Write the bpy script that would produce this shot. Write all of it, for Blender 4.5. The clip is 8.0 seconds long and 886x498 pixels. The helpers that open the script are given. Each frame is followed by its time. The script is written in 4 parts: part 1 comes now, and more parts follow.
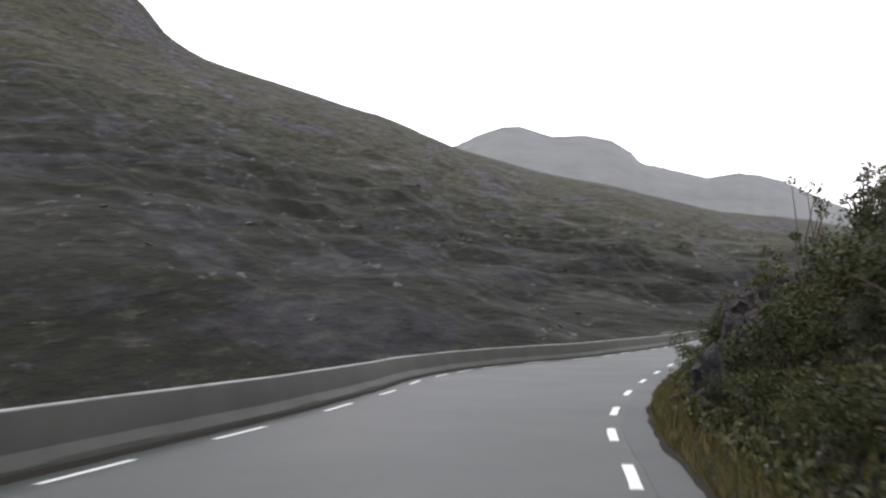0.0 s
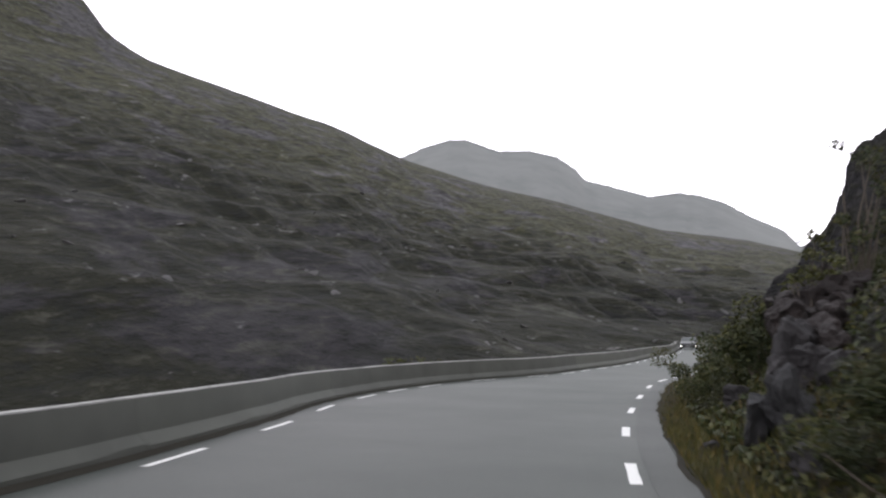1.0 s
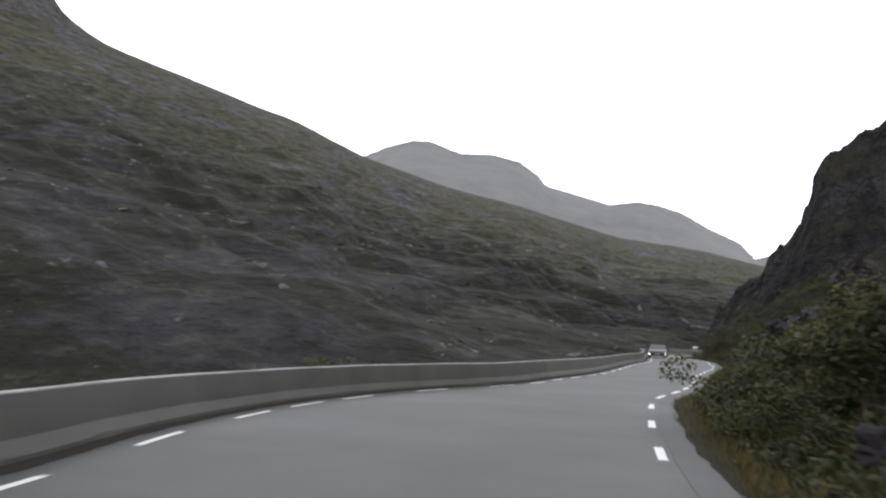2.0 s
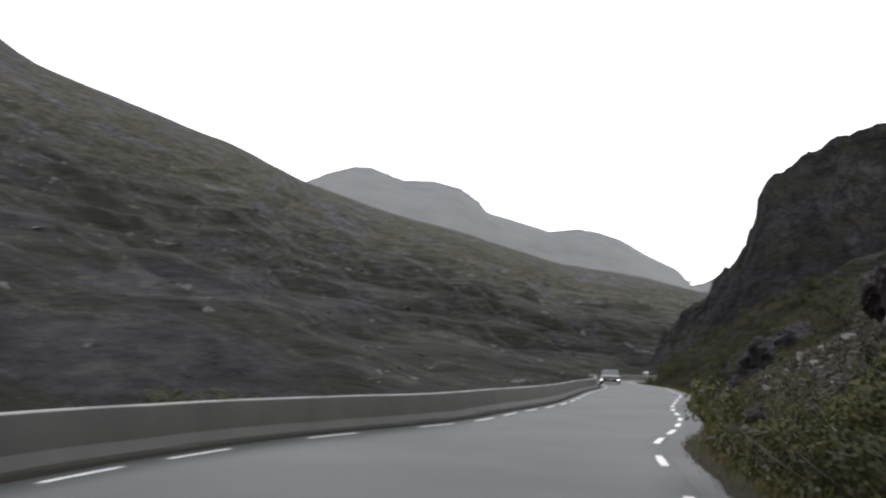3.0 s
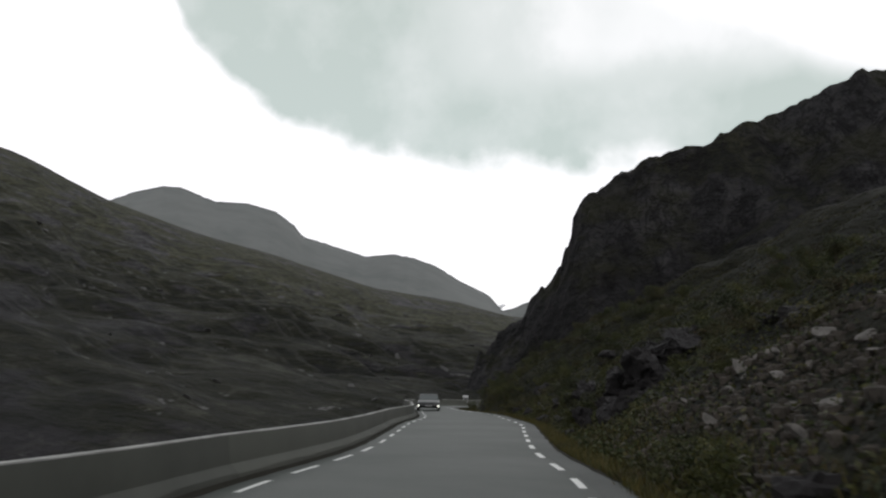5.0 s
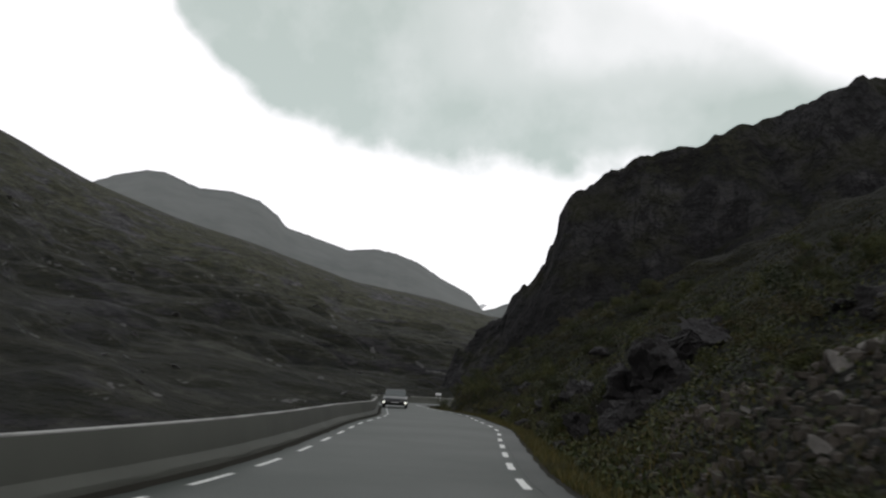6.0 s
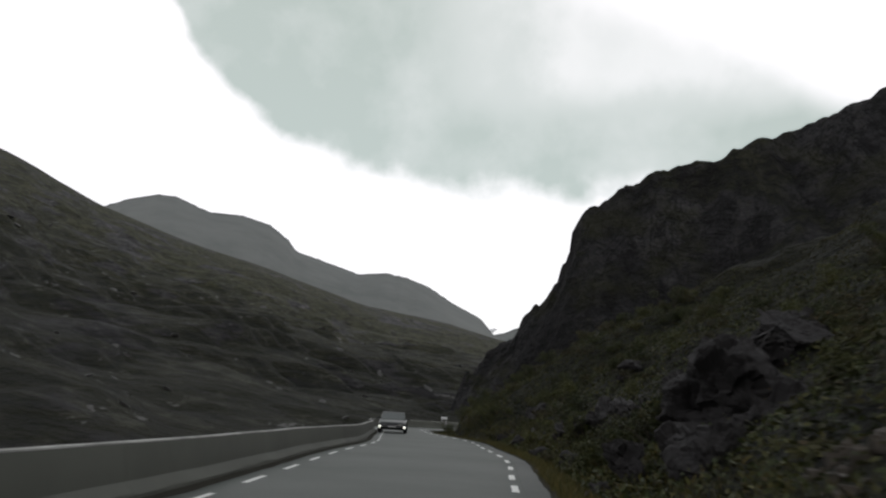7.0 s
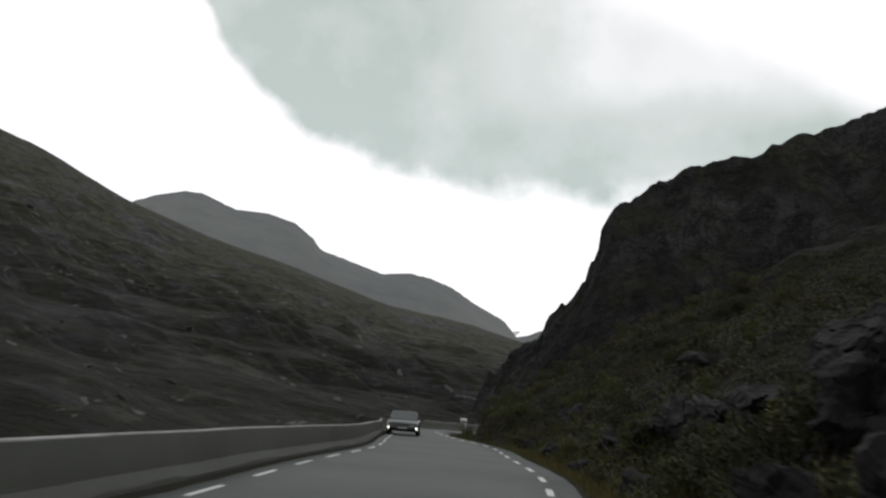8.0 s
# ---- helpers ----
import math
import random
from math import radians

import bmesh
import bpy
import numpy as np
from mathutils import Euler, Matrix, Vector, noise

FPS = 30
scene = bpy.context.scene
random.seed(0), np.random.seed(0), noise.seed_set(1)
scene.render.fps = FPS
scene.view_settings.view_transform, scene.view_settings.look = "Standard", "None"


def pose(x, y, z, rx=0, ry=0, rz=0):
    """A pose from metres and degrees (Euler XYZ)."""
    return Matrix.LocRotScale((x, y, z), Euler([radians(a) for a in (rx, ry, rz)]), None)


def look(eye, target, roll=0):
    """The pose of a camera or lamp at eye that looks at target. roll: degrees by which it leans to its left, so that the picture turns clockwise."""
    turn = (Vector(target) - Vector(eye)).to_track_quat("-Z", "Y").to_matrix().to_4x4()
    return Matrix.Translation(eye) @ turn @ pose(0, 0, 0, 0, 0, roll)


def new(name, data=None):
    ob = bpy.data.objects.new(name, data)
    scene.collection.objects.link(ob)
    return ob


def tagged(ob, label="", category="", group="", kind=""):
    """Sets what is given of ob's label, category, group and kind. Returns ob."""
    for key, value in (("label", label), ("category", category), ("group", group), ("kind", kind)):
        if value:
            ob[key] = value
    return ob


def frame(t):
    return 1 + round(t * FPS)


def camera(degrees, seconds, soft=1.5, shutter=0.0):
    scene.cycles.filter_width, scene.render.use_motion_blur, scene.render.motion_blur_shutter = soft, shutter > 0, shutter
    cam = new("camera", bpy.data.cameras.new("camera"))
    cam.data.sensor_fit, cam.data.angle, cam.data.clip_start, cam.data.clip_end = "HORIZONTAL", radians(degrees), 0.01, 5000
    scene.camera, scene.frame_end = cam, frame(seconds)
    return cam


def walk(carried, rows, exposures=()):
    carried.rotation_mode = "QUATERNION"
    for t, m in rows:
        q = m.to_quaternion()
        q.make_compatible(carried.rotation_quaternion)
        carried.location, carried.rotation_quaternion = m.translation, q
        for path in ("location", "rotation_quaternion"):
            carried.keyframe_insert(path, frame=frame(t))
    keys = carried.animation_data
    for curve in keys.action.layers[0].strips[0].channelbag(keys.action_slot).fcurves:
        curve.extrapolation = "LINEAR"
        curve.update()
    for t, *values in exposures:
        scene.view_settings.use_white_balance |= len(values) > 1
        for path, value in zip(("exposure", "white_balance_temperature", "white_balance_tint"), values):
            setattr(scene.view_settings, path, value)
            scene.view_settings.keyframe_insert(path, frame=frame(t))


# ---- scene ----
cam = camera(52.2, 8.0, soft=2.3, shutter=0.65)
PATH = [
    (0.0, pose(0.003, -0.077, 1.806, 94.42, 0.65, 33.145)),
    (0.5, pose(-1.864, 3.030, 1.694, 95.22, -0.05, 30.719)),
    (1.0, pose(-3.671, 6.315, 1.611, 95.19, -0.500, 29.470)),
    (1.5, pose(-5.463, 9.859, 1.526, 94.944, -1.604, 27.727)),
    (3.0, pose(-10.310, 21.463, 1.275, 97.179, -1.921, 23.077)),
    (3.5, pose(-11.585, 25.161, 1.304, 98.178, -1.399, 18.570)),
    (4.0, pose(-12.546, 28.490, 1.304, 100.153, -1.346, 15.670)),
    (4.5, pose(-13.231, 31.716, 1.277, 100.367, -1.378, 13.406)),
    (5.0, pose(-13.899, 35.271, 1.220, 99.074, -0.951, 11.448)),
    (6.5, pose(-15.179, 46.797, 1.111, 99.231, -3.995, 9.818)),
    (7.0, pose(-15.675, 50.652, 1.050, 100.499, -3.412, 10.663)),
    (7.5, pose(-16.316, 54.502, 1.034, 99.550, -4.611, 11.518)),
    (8.0, pose(-16.911, 58.338, 1.023, 100.495, -4.671, 12.001)),
]
walk(cam, PATH, [(0.0, 0.2, 6500, 13), (0.45, 0.0, 6500, 12), (3.3, -0.05, 6500, 12), (4.0, -0.45, 6550, 10), (4.6, -0.85, 6600, 8), (5.2, -1.1, 6650, 5), (6.3, -1.15, 6650, 5), (8.0, -1.15, 6650, 5)])

# ---------------------------------------------------------------- sky and sun
SUN_ELEV, SUN_AZ = 48.0, 150.0
world = bpy.data.worlds.new("overcast_sky")
scene.world = world
world.use_nodes = True
wn, wl = world.node_tree.nodes, world.node_tree.links
wn.clear()


def wnode(kind, **values):
    n = wn.new(kind)
    for k, v in values.items():
        n.inputs[k].default_value = v
    return n


w_out = wn.new("ShaderNodeOutputWorld")
w_coord = wn.new("ShaderNodeTexCoord")
w_sky = wn.new("ShaderNodeTexSky")
w_sky.sky_type = 'NISHITA'
w_sky.sun_disc = False
w_sky.sun_elevation, w_sky.sun_rotation = radians(SUN_ELEV), radians(SUN_AZ)
w_bg_sky = wnode("ShaderNodeBackground", Strength=0.05)
wl.new(w_sky.outputs[0], w_bg_sky.inputs["Color"])
w_bg_cloud = wnode("ShaderNodeBackground", Strength=1.0)
w_add = wn.new("ShaderNodeAddShader")
wl.new(w_bg_sky.outputs[0], w_add.inputs[0])
wl.new(w_bg_cloud.outputs[0], w_add.inputs[1])
wl.new(w_add.outputs[0], w_out.inputs[0])
# bright overcast low over the valley, heavier cloud added above the view to dim the ground, and two drifting darker
# cloud banks


def wmath(how, a, b, c=None):
    n = wn.new("ShaderNodeMath")
    n.operation = how
    for i, v in enumerate((a, b, c)):
        if isinstance(v, (int, float)):
            n.inputs[i].default_value = v
        elif v is not None:
            wl.new(v, n.inputs[i])
    return n.outputs[0]


def wrange(v, lo, hi):
    n = wn.new("ShaderNodeMapRange")
    n.interpolation_type = 'SMOOTHSTEP'
    n.inputs["From Min"].default_value, n.inputs["From Max"].default_value = lo, hi
    wl.new(v, n.inputs["Value"])
    return n.outputs[0]


w_noise = wnode("ShaderNodeTexNoise", Scale=7.0, Detail=6.0, Roughness=0.55)
wl.new(w_coord.outputs["Generated"], w_noise.inputs["Vector"])
w_xyz = wn.new("ShaderNodeSeparateXYZ")
wl.new(w_coord.outputs["Generated"], w_xyz.inputs[0])
w_warp = wnode("ShaderNodeTexNoise", Scale=2.6, Detail=5.0, Roughness=0.6)
wl.new(w_coord.outputs["Generated"], w_warp.inputs["Vector"])
w_wxyz = wn.new("ShaderNodeSeparateColor")
wl.new(w_warp.outputs["Color"], w_wxyz.inputs[0])
ahead = wmath('MAXIMUM', w_xyz.outputs[1], 0.2)
sx = wmath('MULTIPLY_ADD', wmath('SUBTRACT', w_wxyz.outputs[0], 0.5), 0.14, wmath('DIVIDE', w_xyz.outputs[0], ahead))
sz = wmath('MULTIPLY_ADD', wmath('SUBTRACT', w_wxyz.outputs[1], 0.5), 0.1, wmath('DIVIDE', w_xyz.outputs[2], ahead))
# the bank's hanging lower rim, the clear sky above its far end, and the thinner cloud in its middle
lift = wmath('MAXIMUM', wmath('SUBTRACT', -0.15, sx), 0.0)
lift = wmath('MULTIPLY', lift, lift)
rim = wmath('MULTIPLY_ADD', wmath('MULTIPLY_ADD', wmath('MULTIPLY', lift, lift), 2.0, lift), 0.97, wmath('MULTIPLY_ADD', sx, -0.03, 0.24))
ragged = wmath('MULTIPLY_ADD', wmath('SUBTRACT', w_noise.outputs[0], 0.5), 0.1, sz)
below = wrange(wmath('SUBTRACT', ragged, rim), -0.005, 0.03)
above = wrange(wmath('MULTIPLY_ADD', sx, -0.5, wmath('SUBTRACT', 0.49, sz)), -0.02, 0.05)
thin = wmath('MULTIPLY', wrange(wmath('MULTIPLY_ADD', sz, 0.25, sx), -0.16, 0.02), wrange(sz, 0.32, 0.4))
thin = wmath('MULTIPLY_ADD', wmath('MULTIPLY', thin, wrange(w_noise.outputs[0], 0.25, 0.6)), -0.62, 1.0)
body = wmath('MULTIPLY_ADD', wmath('SUBTRACT', w_noise.outputs[0], 0.5), 1.1, 0.97)
banks = wmath('MULTIPLY', wmath('MULTIPLY', below, above), wmath('MULTIPLY', thin, body))
# overhead darkening above the view, added to lower the light on the land
roof = wrange(wmath('MULTIPLY_ADD', w_noise.outputs[0], 0.25, w_xyz.outputs[2]), 0.55, 0.9)
w_c1 = wn.new("ShaderNodeMix")
w_c1.data_type = 'RGBA'
w_c1.inputs[6].default_value, w_c1.inputs[7].default_value = (2.5, 2.36, 2.48, 1), (1.1, 1.19, 1.12, 1)
wl.new(banks, w_c1.inputs[0])
w_c2 = wn.new("ShaderNodeMix")
w_c2.data_type = 'RGBA'
w_c2.inputs[7].default_value = (0.62, 0.65, 0.68, 1)
wl.new(roof, w_c2.inputs[0])
wl.new(w_c1.outputs[2], w_c2.inputs[6])
wl.new(w_c2.outputs[2], w_bg_cloud.inputs["Color"])

sun = new("sun", bpy.data.lights.new("sun", 'SUN'))
sun.data.energy, sun.data.angle, sun.data.color = 0.6, radians(20), (1.0, 0.97, 0.93)
sun.matrix_world = look((0, 0, 0), (-math.sin(radians(SUN_AZ)) * math.cos(radians(SUN_ELEV)),
                                    -math.cos(radians(SUN_AZ)) * math.cos(radians(SUN_ELEV)), -math.sin(radians(SUN_ELEV))))


# ---------------------------------------------------------------- materials
class Mat:
    """A node material with a principled surface and short helpers."""

    def __init__(self, name, rough=0.8, metal=0.0, spec=0.5):
        self.m = bpy.data.materials.new(name)
        self.m.use_nodes = True
        self.nt = self.m.node_tree
        self.b = self.nt.nodes["Principled BSDF"]
        self.b.inputs["Roughness"].default_value = rough
        self.b.inputs["Metallic"].default_value = metal
        self.b.inputs["Specular IOR Level"].default_value = spec
        self.pos = self.nt.nodes.new("ShaderNodeTexCoord").outputs["Object"]

    def at(self, kind):
        geo = self.nt.nodes.new("ShaderNodeNewGeometry")
        return geo.outputs[kind]

    def link(self, a, b):
        self.nt.links.new(a, b)

    def noise(self, scale, detail=5.0, rough=0.6, coord=None, stretch=None, distort=0.0):
        n = self.nt.nodes.new("ShaderNodeTexNoise")
        n.inputs["Scale"].default_value, n.inputs["Detail"].default_value = scale, detail
        n.inputs["Roughness"].default_value, n.inputs["Distortion"].default_value = rough, distort
        src = coord or self.pos
        if stretch:
            mp = self.nt.nodes.new("ShaderNodeMapping")
            mp.inputs["Scale"].default_value = stretch
            self.link(src, mp.inputs["Vector"])
            src = mp.outputs[0]
        self.link(src, n.inputs["Vector"])
        return n.outputs[0]

    def ramp(self, fac, stops):
        r = self.nt.nodes.new("ShaderNodeValToRGB")
        e = r.color_ramp.elements
        while len(e) < len(stops):
            e.new(0.5)
        for el, (p, c) in zip(e, stops):
            el.position = p
            el.color = (*c, 1) if len(c) == 3 else c
        self.link(fac, r.inputs[0])
        return r.outputs[0]

    def grey(self, fac, lo, hi, a=0.0, b=1.0):
        m = self.nt.nodes.new("ShaderNodeMapRange")
        for k, v in zip(("From Min", "From Max", "To Min", "To Max"), (lo, hi, a, b)):
            m.inputs[k].default_value = v
        self.link(fac, m.inputs["Value"])
        return m.outputs[0]

    def mix(self, fac, a, b, how='MIX'):
        m = self.nt.nodes.new("ShaderNodeMix")
        m.data_type, m.blend_type = 'RGBA', how
        for s, v in ((0, fac), (6, a), (7, b)):
            if isinstance(v, (int, float)):
                m.inputs[s].default_value = v
            elif isinstance(v, tuple):
                m.inputs[s].default_value = (*v, 1)
            else:
                self.link(v, m.inputs[s])
        return m.outputs[2]

    def math(self, how, a, b):
        m = self.nt.nodes.new("ShaderNodeMath")
        m.operation = how
        for s, v in ((0, a), (1, b)):
            if isinstance(v, (int, float)):
                m.inputs[s].default_value = v
            else:
                self.link(v, m.inputs[s])
        return m.outputs[0]

    def colour(self, c):
        if isinstance(c, tuple):
            self.b.inputs["Base Color"].default_value = (*c, 1)
        else:
            self.link(c, self.b.inputs["Base Color"])
        return self

    def rough(self, c):
        self.link(c, self.b.inputs["Roughness"])
        return self

    def bump(self, height, strength=0.5, dist=0.02):
        n = self.nt.nodes.new("ShaderNodeBump")
        n.inputs["Strength"].default_value, n.inputs["Distance"].default_value = strength, dist
        self.link(height, n.inputs["Height"])
        self.link(n.outputs[0], self.b.inputs["Normal"])
        return self

    def strata(self, tilt, flat, steep):
        """Coordinates along gently tilted beds of rock: drawn out by flat along them, pressed by steep across them."""
        pos = self.at("Position")
        dot = self.nt.nodes.new("ShaderNodeVectorMath")
        dot.operation = 'DOT_PRODUCT'
        dot.inputs[1].default_value = (0.57 * tilt, -0.82 * tilt, 1.0)
        self.link(pos, dot.inputs[0])
        sep, out = self.nt.nodes.new("ShaderNodeSeparateXYZ"), self.nt.nodes.new("ShaderNodeCombineXYZ")
        self.link(pos, sep.inputs[0])
        for i in range(2):
            self.link(self.math('MULTIPLY', sep.outputs[i], flat), out.inputs[i])
        self.link(self.math('MULTIPLY', dot.outputs["Value"], steep), out.inputs[2])
        return out.outputs[0]

    def random(self):
        return self.nt.nodes.new("ShaderNodeObjectInfo").outputs["Random"]


def mat_asphalt(name, tone):
    m = Mat(name, 0.5, spec=0.35)
    big = m.noise(0.35, 4)
    lanes = m.noise(0.22, 3)
    fine = m.noise(60, 3, 0.7)
    patch = m.noise(2.5, 5, 0.65)
    c = m.ramp(fine, [(0.3, (0.026 * tone, 0.032 * tone, 0.026 * tone)), (0.7, (0.057 * tone, 0.069 * tone, 0.057 * tone))])
    c = m.mix(m.grey(big, 0.35, 0.7, 0.0, 0.25), c, (0.037 * tone, 0.043 * tone, 0.036 * tone))
    c = m.mix(m.grey(patch, 0.5, 0.75, 0.0, 0.2), c, (0.025 * tone, 0.027 * tone, 0.024 * tone))
    m.colour(c)
    m.rough(m.grey(lanes, 0.35, 0.7, 0.53, 0.6))
    return m.bump(fine, 0.5, 0.006).m


def mat_paint():
    m = Mat("road_paint", 0.55)
    n = m.noise(25, 5, 0.7)
    m.colour(m.mix(m.grey(n, 0.55, 0.75), (0.78, 0.78, 0.75), (0.3, 0.3, 0.29)))
    return m.bump(n, 0.3, 0.004).m


def mat_concrete(name, tone):
    m = Mat(name, 0.75)
    big = m.noise(0.6, 6, 0.65)
    streak = m.noise(1.6, 5, 0.6, stretch=(1.0, 1.0, 0.15))
    fine = m.noise(45, 4, 0.7)
    c = m.ramp(big, [(0.3, tuple(t * 0.72 for t in tone)), (0.7, tuple(t * 1.15 for t in tone))])
    c = m.mix(m.grey(streak, 0.5, 0.75, 0.0, 0.15), c, tuple(t * 0.6 for t in tone))
    c = m.mix(m.grey(fine, 0.35, 0.65, 0.0, 0.25), c, tuple(t * 0.7 for t in tone))
    c = m.mix(m.grey(m.random(), 0.5, 1.0, 0.0, 0.35), c, tuple(t * 1.5 for t in tone))
    m.colour(c)
    return m.bump(fine, 0.4, 0.005).m


def mat_cap():
    m = Mat("pale_worn_coping", 0.8)
    worn = m.noise(0.5, 5, 0.7, m.at("Position"))
    fine = m.noise(30, 4, 0.7)
    c = m.mix(m.grey(worn, 0.46, 0.64, 0.0, 0.6), (0.45, 0.45, 0.43), (0.13, 0.13, 0.12))
    m.colour(m.mix(m.grey(fine, 0.4, 0.65, 0.0, 0.3), c, (0.16, 0.16, 0.14)))
    return m.bump(fine, 0.4, 0.004).m


def mat_terrain(name, layer, bare_more, tone=1.0, pale=0.75, cracked=0.0, beds=False):
    """Heath and grass over grey-violet bedrock; steep places are bare. layer: how flat the beds of rock lie."""
    m = Mat(name, 0.9, spec=0.2)
    p = m.at("Position")

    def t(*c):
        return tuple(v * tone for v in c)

    n_z = m.nt.nodes.new("ShaderNodeSeparateXYZ")
    m.link(m.at("Normal"), n_z.inputs[0])
    q = m.strata(0.17, 0.6, 2.1) if beds else p
    lie = 1.0 if beds else layer
    wide = m.noise(0.011, 5, 0.6, q, (1, 1, lie))
    shelf = m.noise(0.04, 6, 0.62, q, (0.8, 0.8, lie * 1.2), 0.5)
    mid = m.noise(0.11, 6, 0.62, q, (1, 1, lie))
    fine = m.noise(1.1, 5, 0.65, p)
    tiny = m.noise(9.0, 4, 0.7, p)
    green = m.ramp(mid, [(0.3, t(0.021, 0.023, 0.014)), (0.46, t(0.045, 0.047, 0.025)), (0.6, t(0.067, 0.065, 0.038)), (0.76, t(0.05, 0.057, 0.029))])
    green = m.mix(m.grey(fine, 0.42, 0.62, 0.0, 0.45), green, t(0.022, 0.025, 0.014))
    rock = m.ramp(mid, [(0.28, t(0.026, 0.0255, 0.027)), (0.46, t(0.064, 0.062, 0.065)), (0.6, t(0.105, 0.102, 0.105)), (0.74, t(0.2, 0.197, 0.197))])
    rock = m.mix(m.grey(fine, 0.4, 0.65, 0.0, 0.45), rock, t(0.03, 0.029, 0.033))
    rock = m.mix(m.grey(tiny, 0.4, 0.6, 0.0, 0.4), rock, t(0.03, 0.03, 0.031))
    bare = m.math('ADD', m.grey(n_z.outputs[2], 0.86, 0.55, -0.2, 0.5), m.grey(wide, 0.38, 0.64, -0.3, 0.35))
    # darker low down; the far hillside also pales with distance, haze painted into it
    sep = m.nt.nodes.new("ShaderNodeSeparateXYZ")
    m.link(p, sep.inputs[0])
    depth_tone = m.math('ADD', m.math('MULTIPLY', sep.outputs[2], 0.5), m.math('MULTIPLY', sep.outputs[1], 0.16)) if beds else sep.outputs[2]
    depth_tone = m.math('ADD', depth_tone, m.grey(shelf, 0.3, 0.7, -30.0, 30.0))
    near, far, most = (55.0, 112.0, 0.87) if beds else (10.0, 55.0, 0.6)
    green = m.mix(m.grey(depth_tone, far, near, 0.0, most), green, t(0.015, 0.0155, 0.0105))
    rock = m.mix(m.grey(depth_tone, far, near, 0.0, most * 0.9), rock, t(0.023, 0.022, 0.0235))
    bare = m.math('ADD', bare, m.grey(shelf, 0.4, 0.62, -0.4, 0.6))
    speck = m.noise(0.26, 4, 0.7, q, (0.8, 0.8, lie))
    c = m.mix(m.grey(bare, 0.05 - bare_more, 0.3 - bare_more), green, rock)
    c = m.mix(m.grey(speck, 0.64, 0.69, 0.0, pale), c, t(0.2, 0.195, 0.195))
    clump = m.noise(0.36, 5, 0.7, q, (0.8, 0.8, lie))
    c = m.mix(m.grey(clump, 0.5, 0.38, 0.0, 0.8), c, t(0.012, 0.013, 0.011))
    c = m.mix(m.grey(clump, 0.55, 0.68, 0.0, 0.45), c, t(0.095, 0.095, 0.075))
    if beds:
        band = m.noise(0.17, 5, 0.6, m.strata(0.17, 0.24, 2.3))
        c = m.mix(m.grey(band, 0.46, 0.33, 0.0, 0.72), c, t(0.014, 0.015, 0.0115))
        c = m.mix(m.grey(band, 0.58, 0.72, 0.0, 0.4), c, t(0.088, 0.09, 0.07))
    if cracked:
        for size, tall in ((0.09, 0.4), (0.28, 0.5)):
            seam = m.noise(size, 5, 0.55, p, (1, 1, tall), 0.6)
            seam = m.math('ABSOLUTE', m.math('SUBTRACT', seam, 0.5), 0.0)
            c = m.mix(m.grey(seam, 0.035, 0.0, 0.0, cracked), c, t(0.012, 0.011, 0.012))
        moss = m.noise(0.05, 5, 0.6, p, (1, 1, 1.6))
        c = m.mix(m.grey(moss, 0.5, 0.62, 0.0, 0.45), c, t(0.06, 0.062, 0.025))
    m.colour(c)
    hgt = m.math('ADD', m.math('MULTIPLY', fine, 0.45), m.math('MULTIPLY', tiny, 0.1))
    hgt = m.math('ADD', hgt, m.math('MULTIPLY', mid, 4.0))
    hgt = m.math('ADD', hgt, m.math('MULTIPLY', clump, 1.4))
    hgt = m.math('ADD', hgt, m.math('MULTIPLY', shelf, 10.0))
    return m.bump(hgt, 1.0, 1.0).m


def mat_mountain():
    m = Mat("haze_tinted_mountain", 0.95, spec=0.1)
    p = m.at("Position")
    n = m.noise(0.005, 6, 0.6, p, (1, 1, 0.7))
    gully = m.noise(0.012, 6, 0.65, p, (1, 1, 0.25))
    # distance haze is put into the pale base colour and a faint glow
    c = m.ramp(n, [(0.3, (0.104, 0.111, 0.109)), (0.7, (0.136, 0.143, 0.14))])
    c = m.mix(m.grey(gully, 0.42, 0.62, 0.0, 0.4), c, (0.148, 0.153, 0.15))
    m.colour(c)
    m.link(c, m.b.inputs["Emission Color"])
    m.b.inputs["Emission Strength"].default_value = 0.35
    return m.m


def mat_rock(name, tone):
    m = Mat(name, 0.8, spec=0.35)
    a = m.noise(1.1, 6, 0.65)
    b = m.noise(9.0, 5, 0.7)
    c = m.ramp(a, [(0.3, tuple(t * 0.45 for t in tone)), (0.55, tone), (0.75, tuple(min(1, t * 1.5) for t in tone))])
    c = m.mix(m.grey(b, 0.45, 0.7, 0.0, 0.6), c, tuple(t * 0.4 for t in tone))
    c = m.mix(m.grey(m.random(), 0, 1, 0.0, 0.45), c, tuple(t * 0.5 for t in tone))
    m.colour(c)
    return m.bump(b, 0.8, 0.05).m


def mat_leaf(name, stops):
    m = Mat(name, 0.6, spec=0.3)
    r = m.nt.nodes.new("ShaderNodeNewGeometry").outputs["Random Per Island"]
    c = m.ramp(r, stops)
    c = m.mix(m.grey(m.random(), 0.35, 0.0, 0.0, 0.6), c, (0.016, 0.022, 0.008))
    c = m.mix(m.grey(m.random(), 0.6, 1.0, 0.0, 0.45), c, (0.1, 0.1, 0.025))
    patch = m.noise(0.55, 4, 0.6, m.at("Position"))
    c = m.mix(m.grey(patch, 0.54, 0.68, 0.0, 0.5), c, (0.07, 0.066, 0.012))
    c = m.mix(m.grey(patch, 0.46, 0.34, 0.0, 0.55), c, (0.02, 0.018, 0.008))
    m.colour(c)
    return m.m


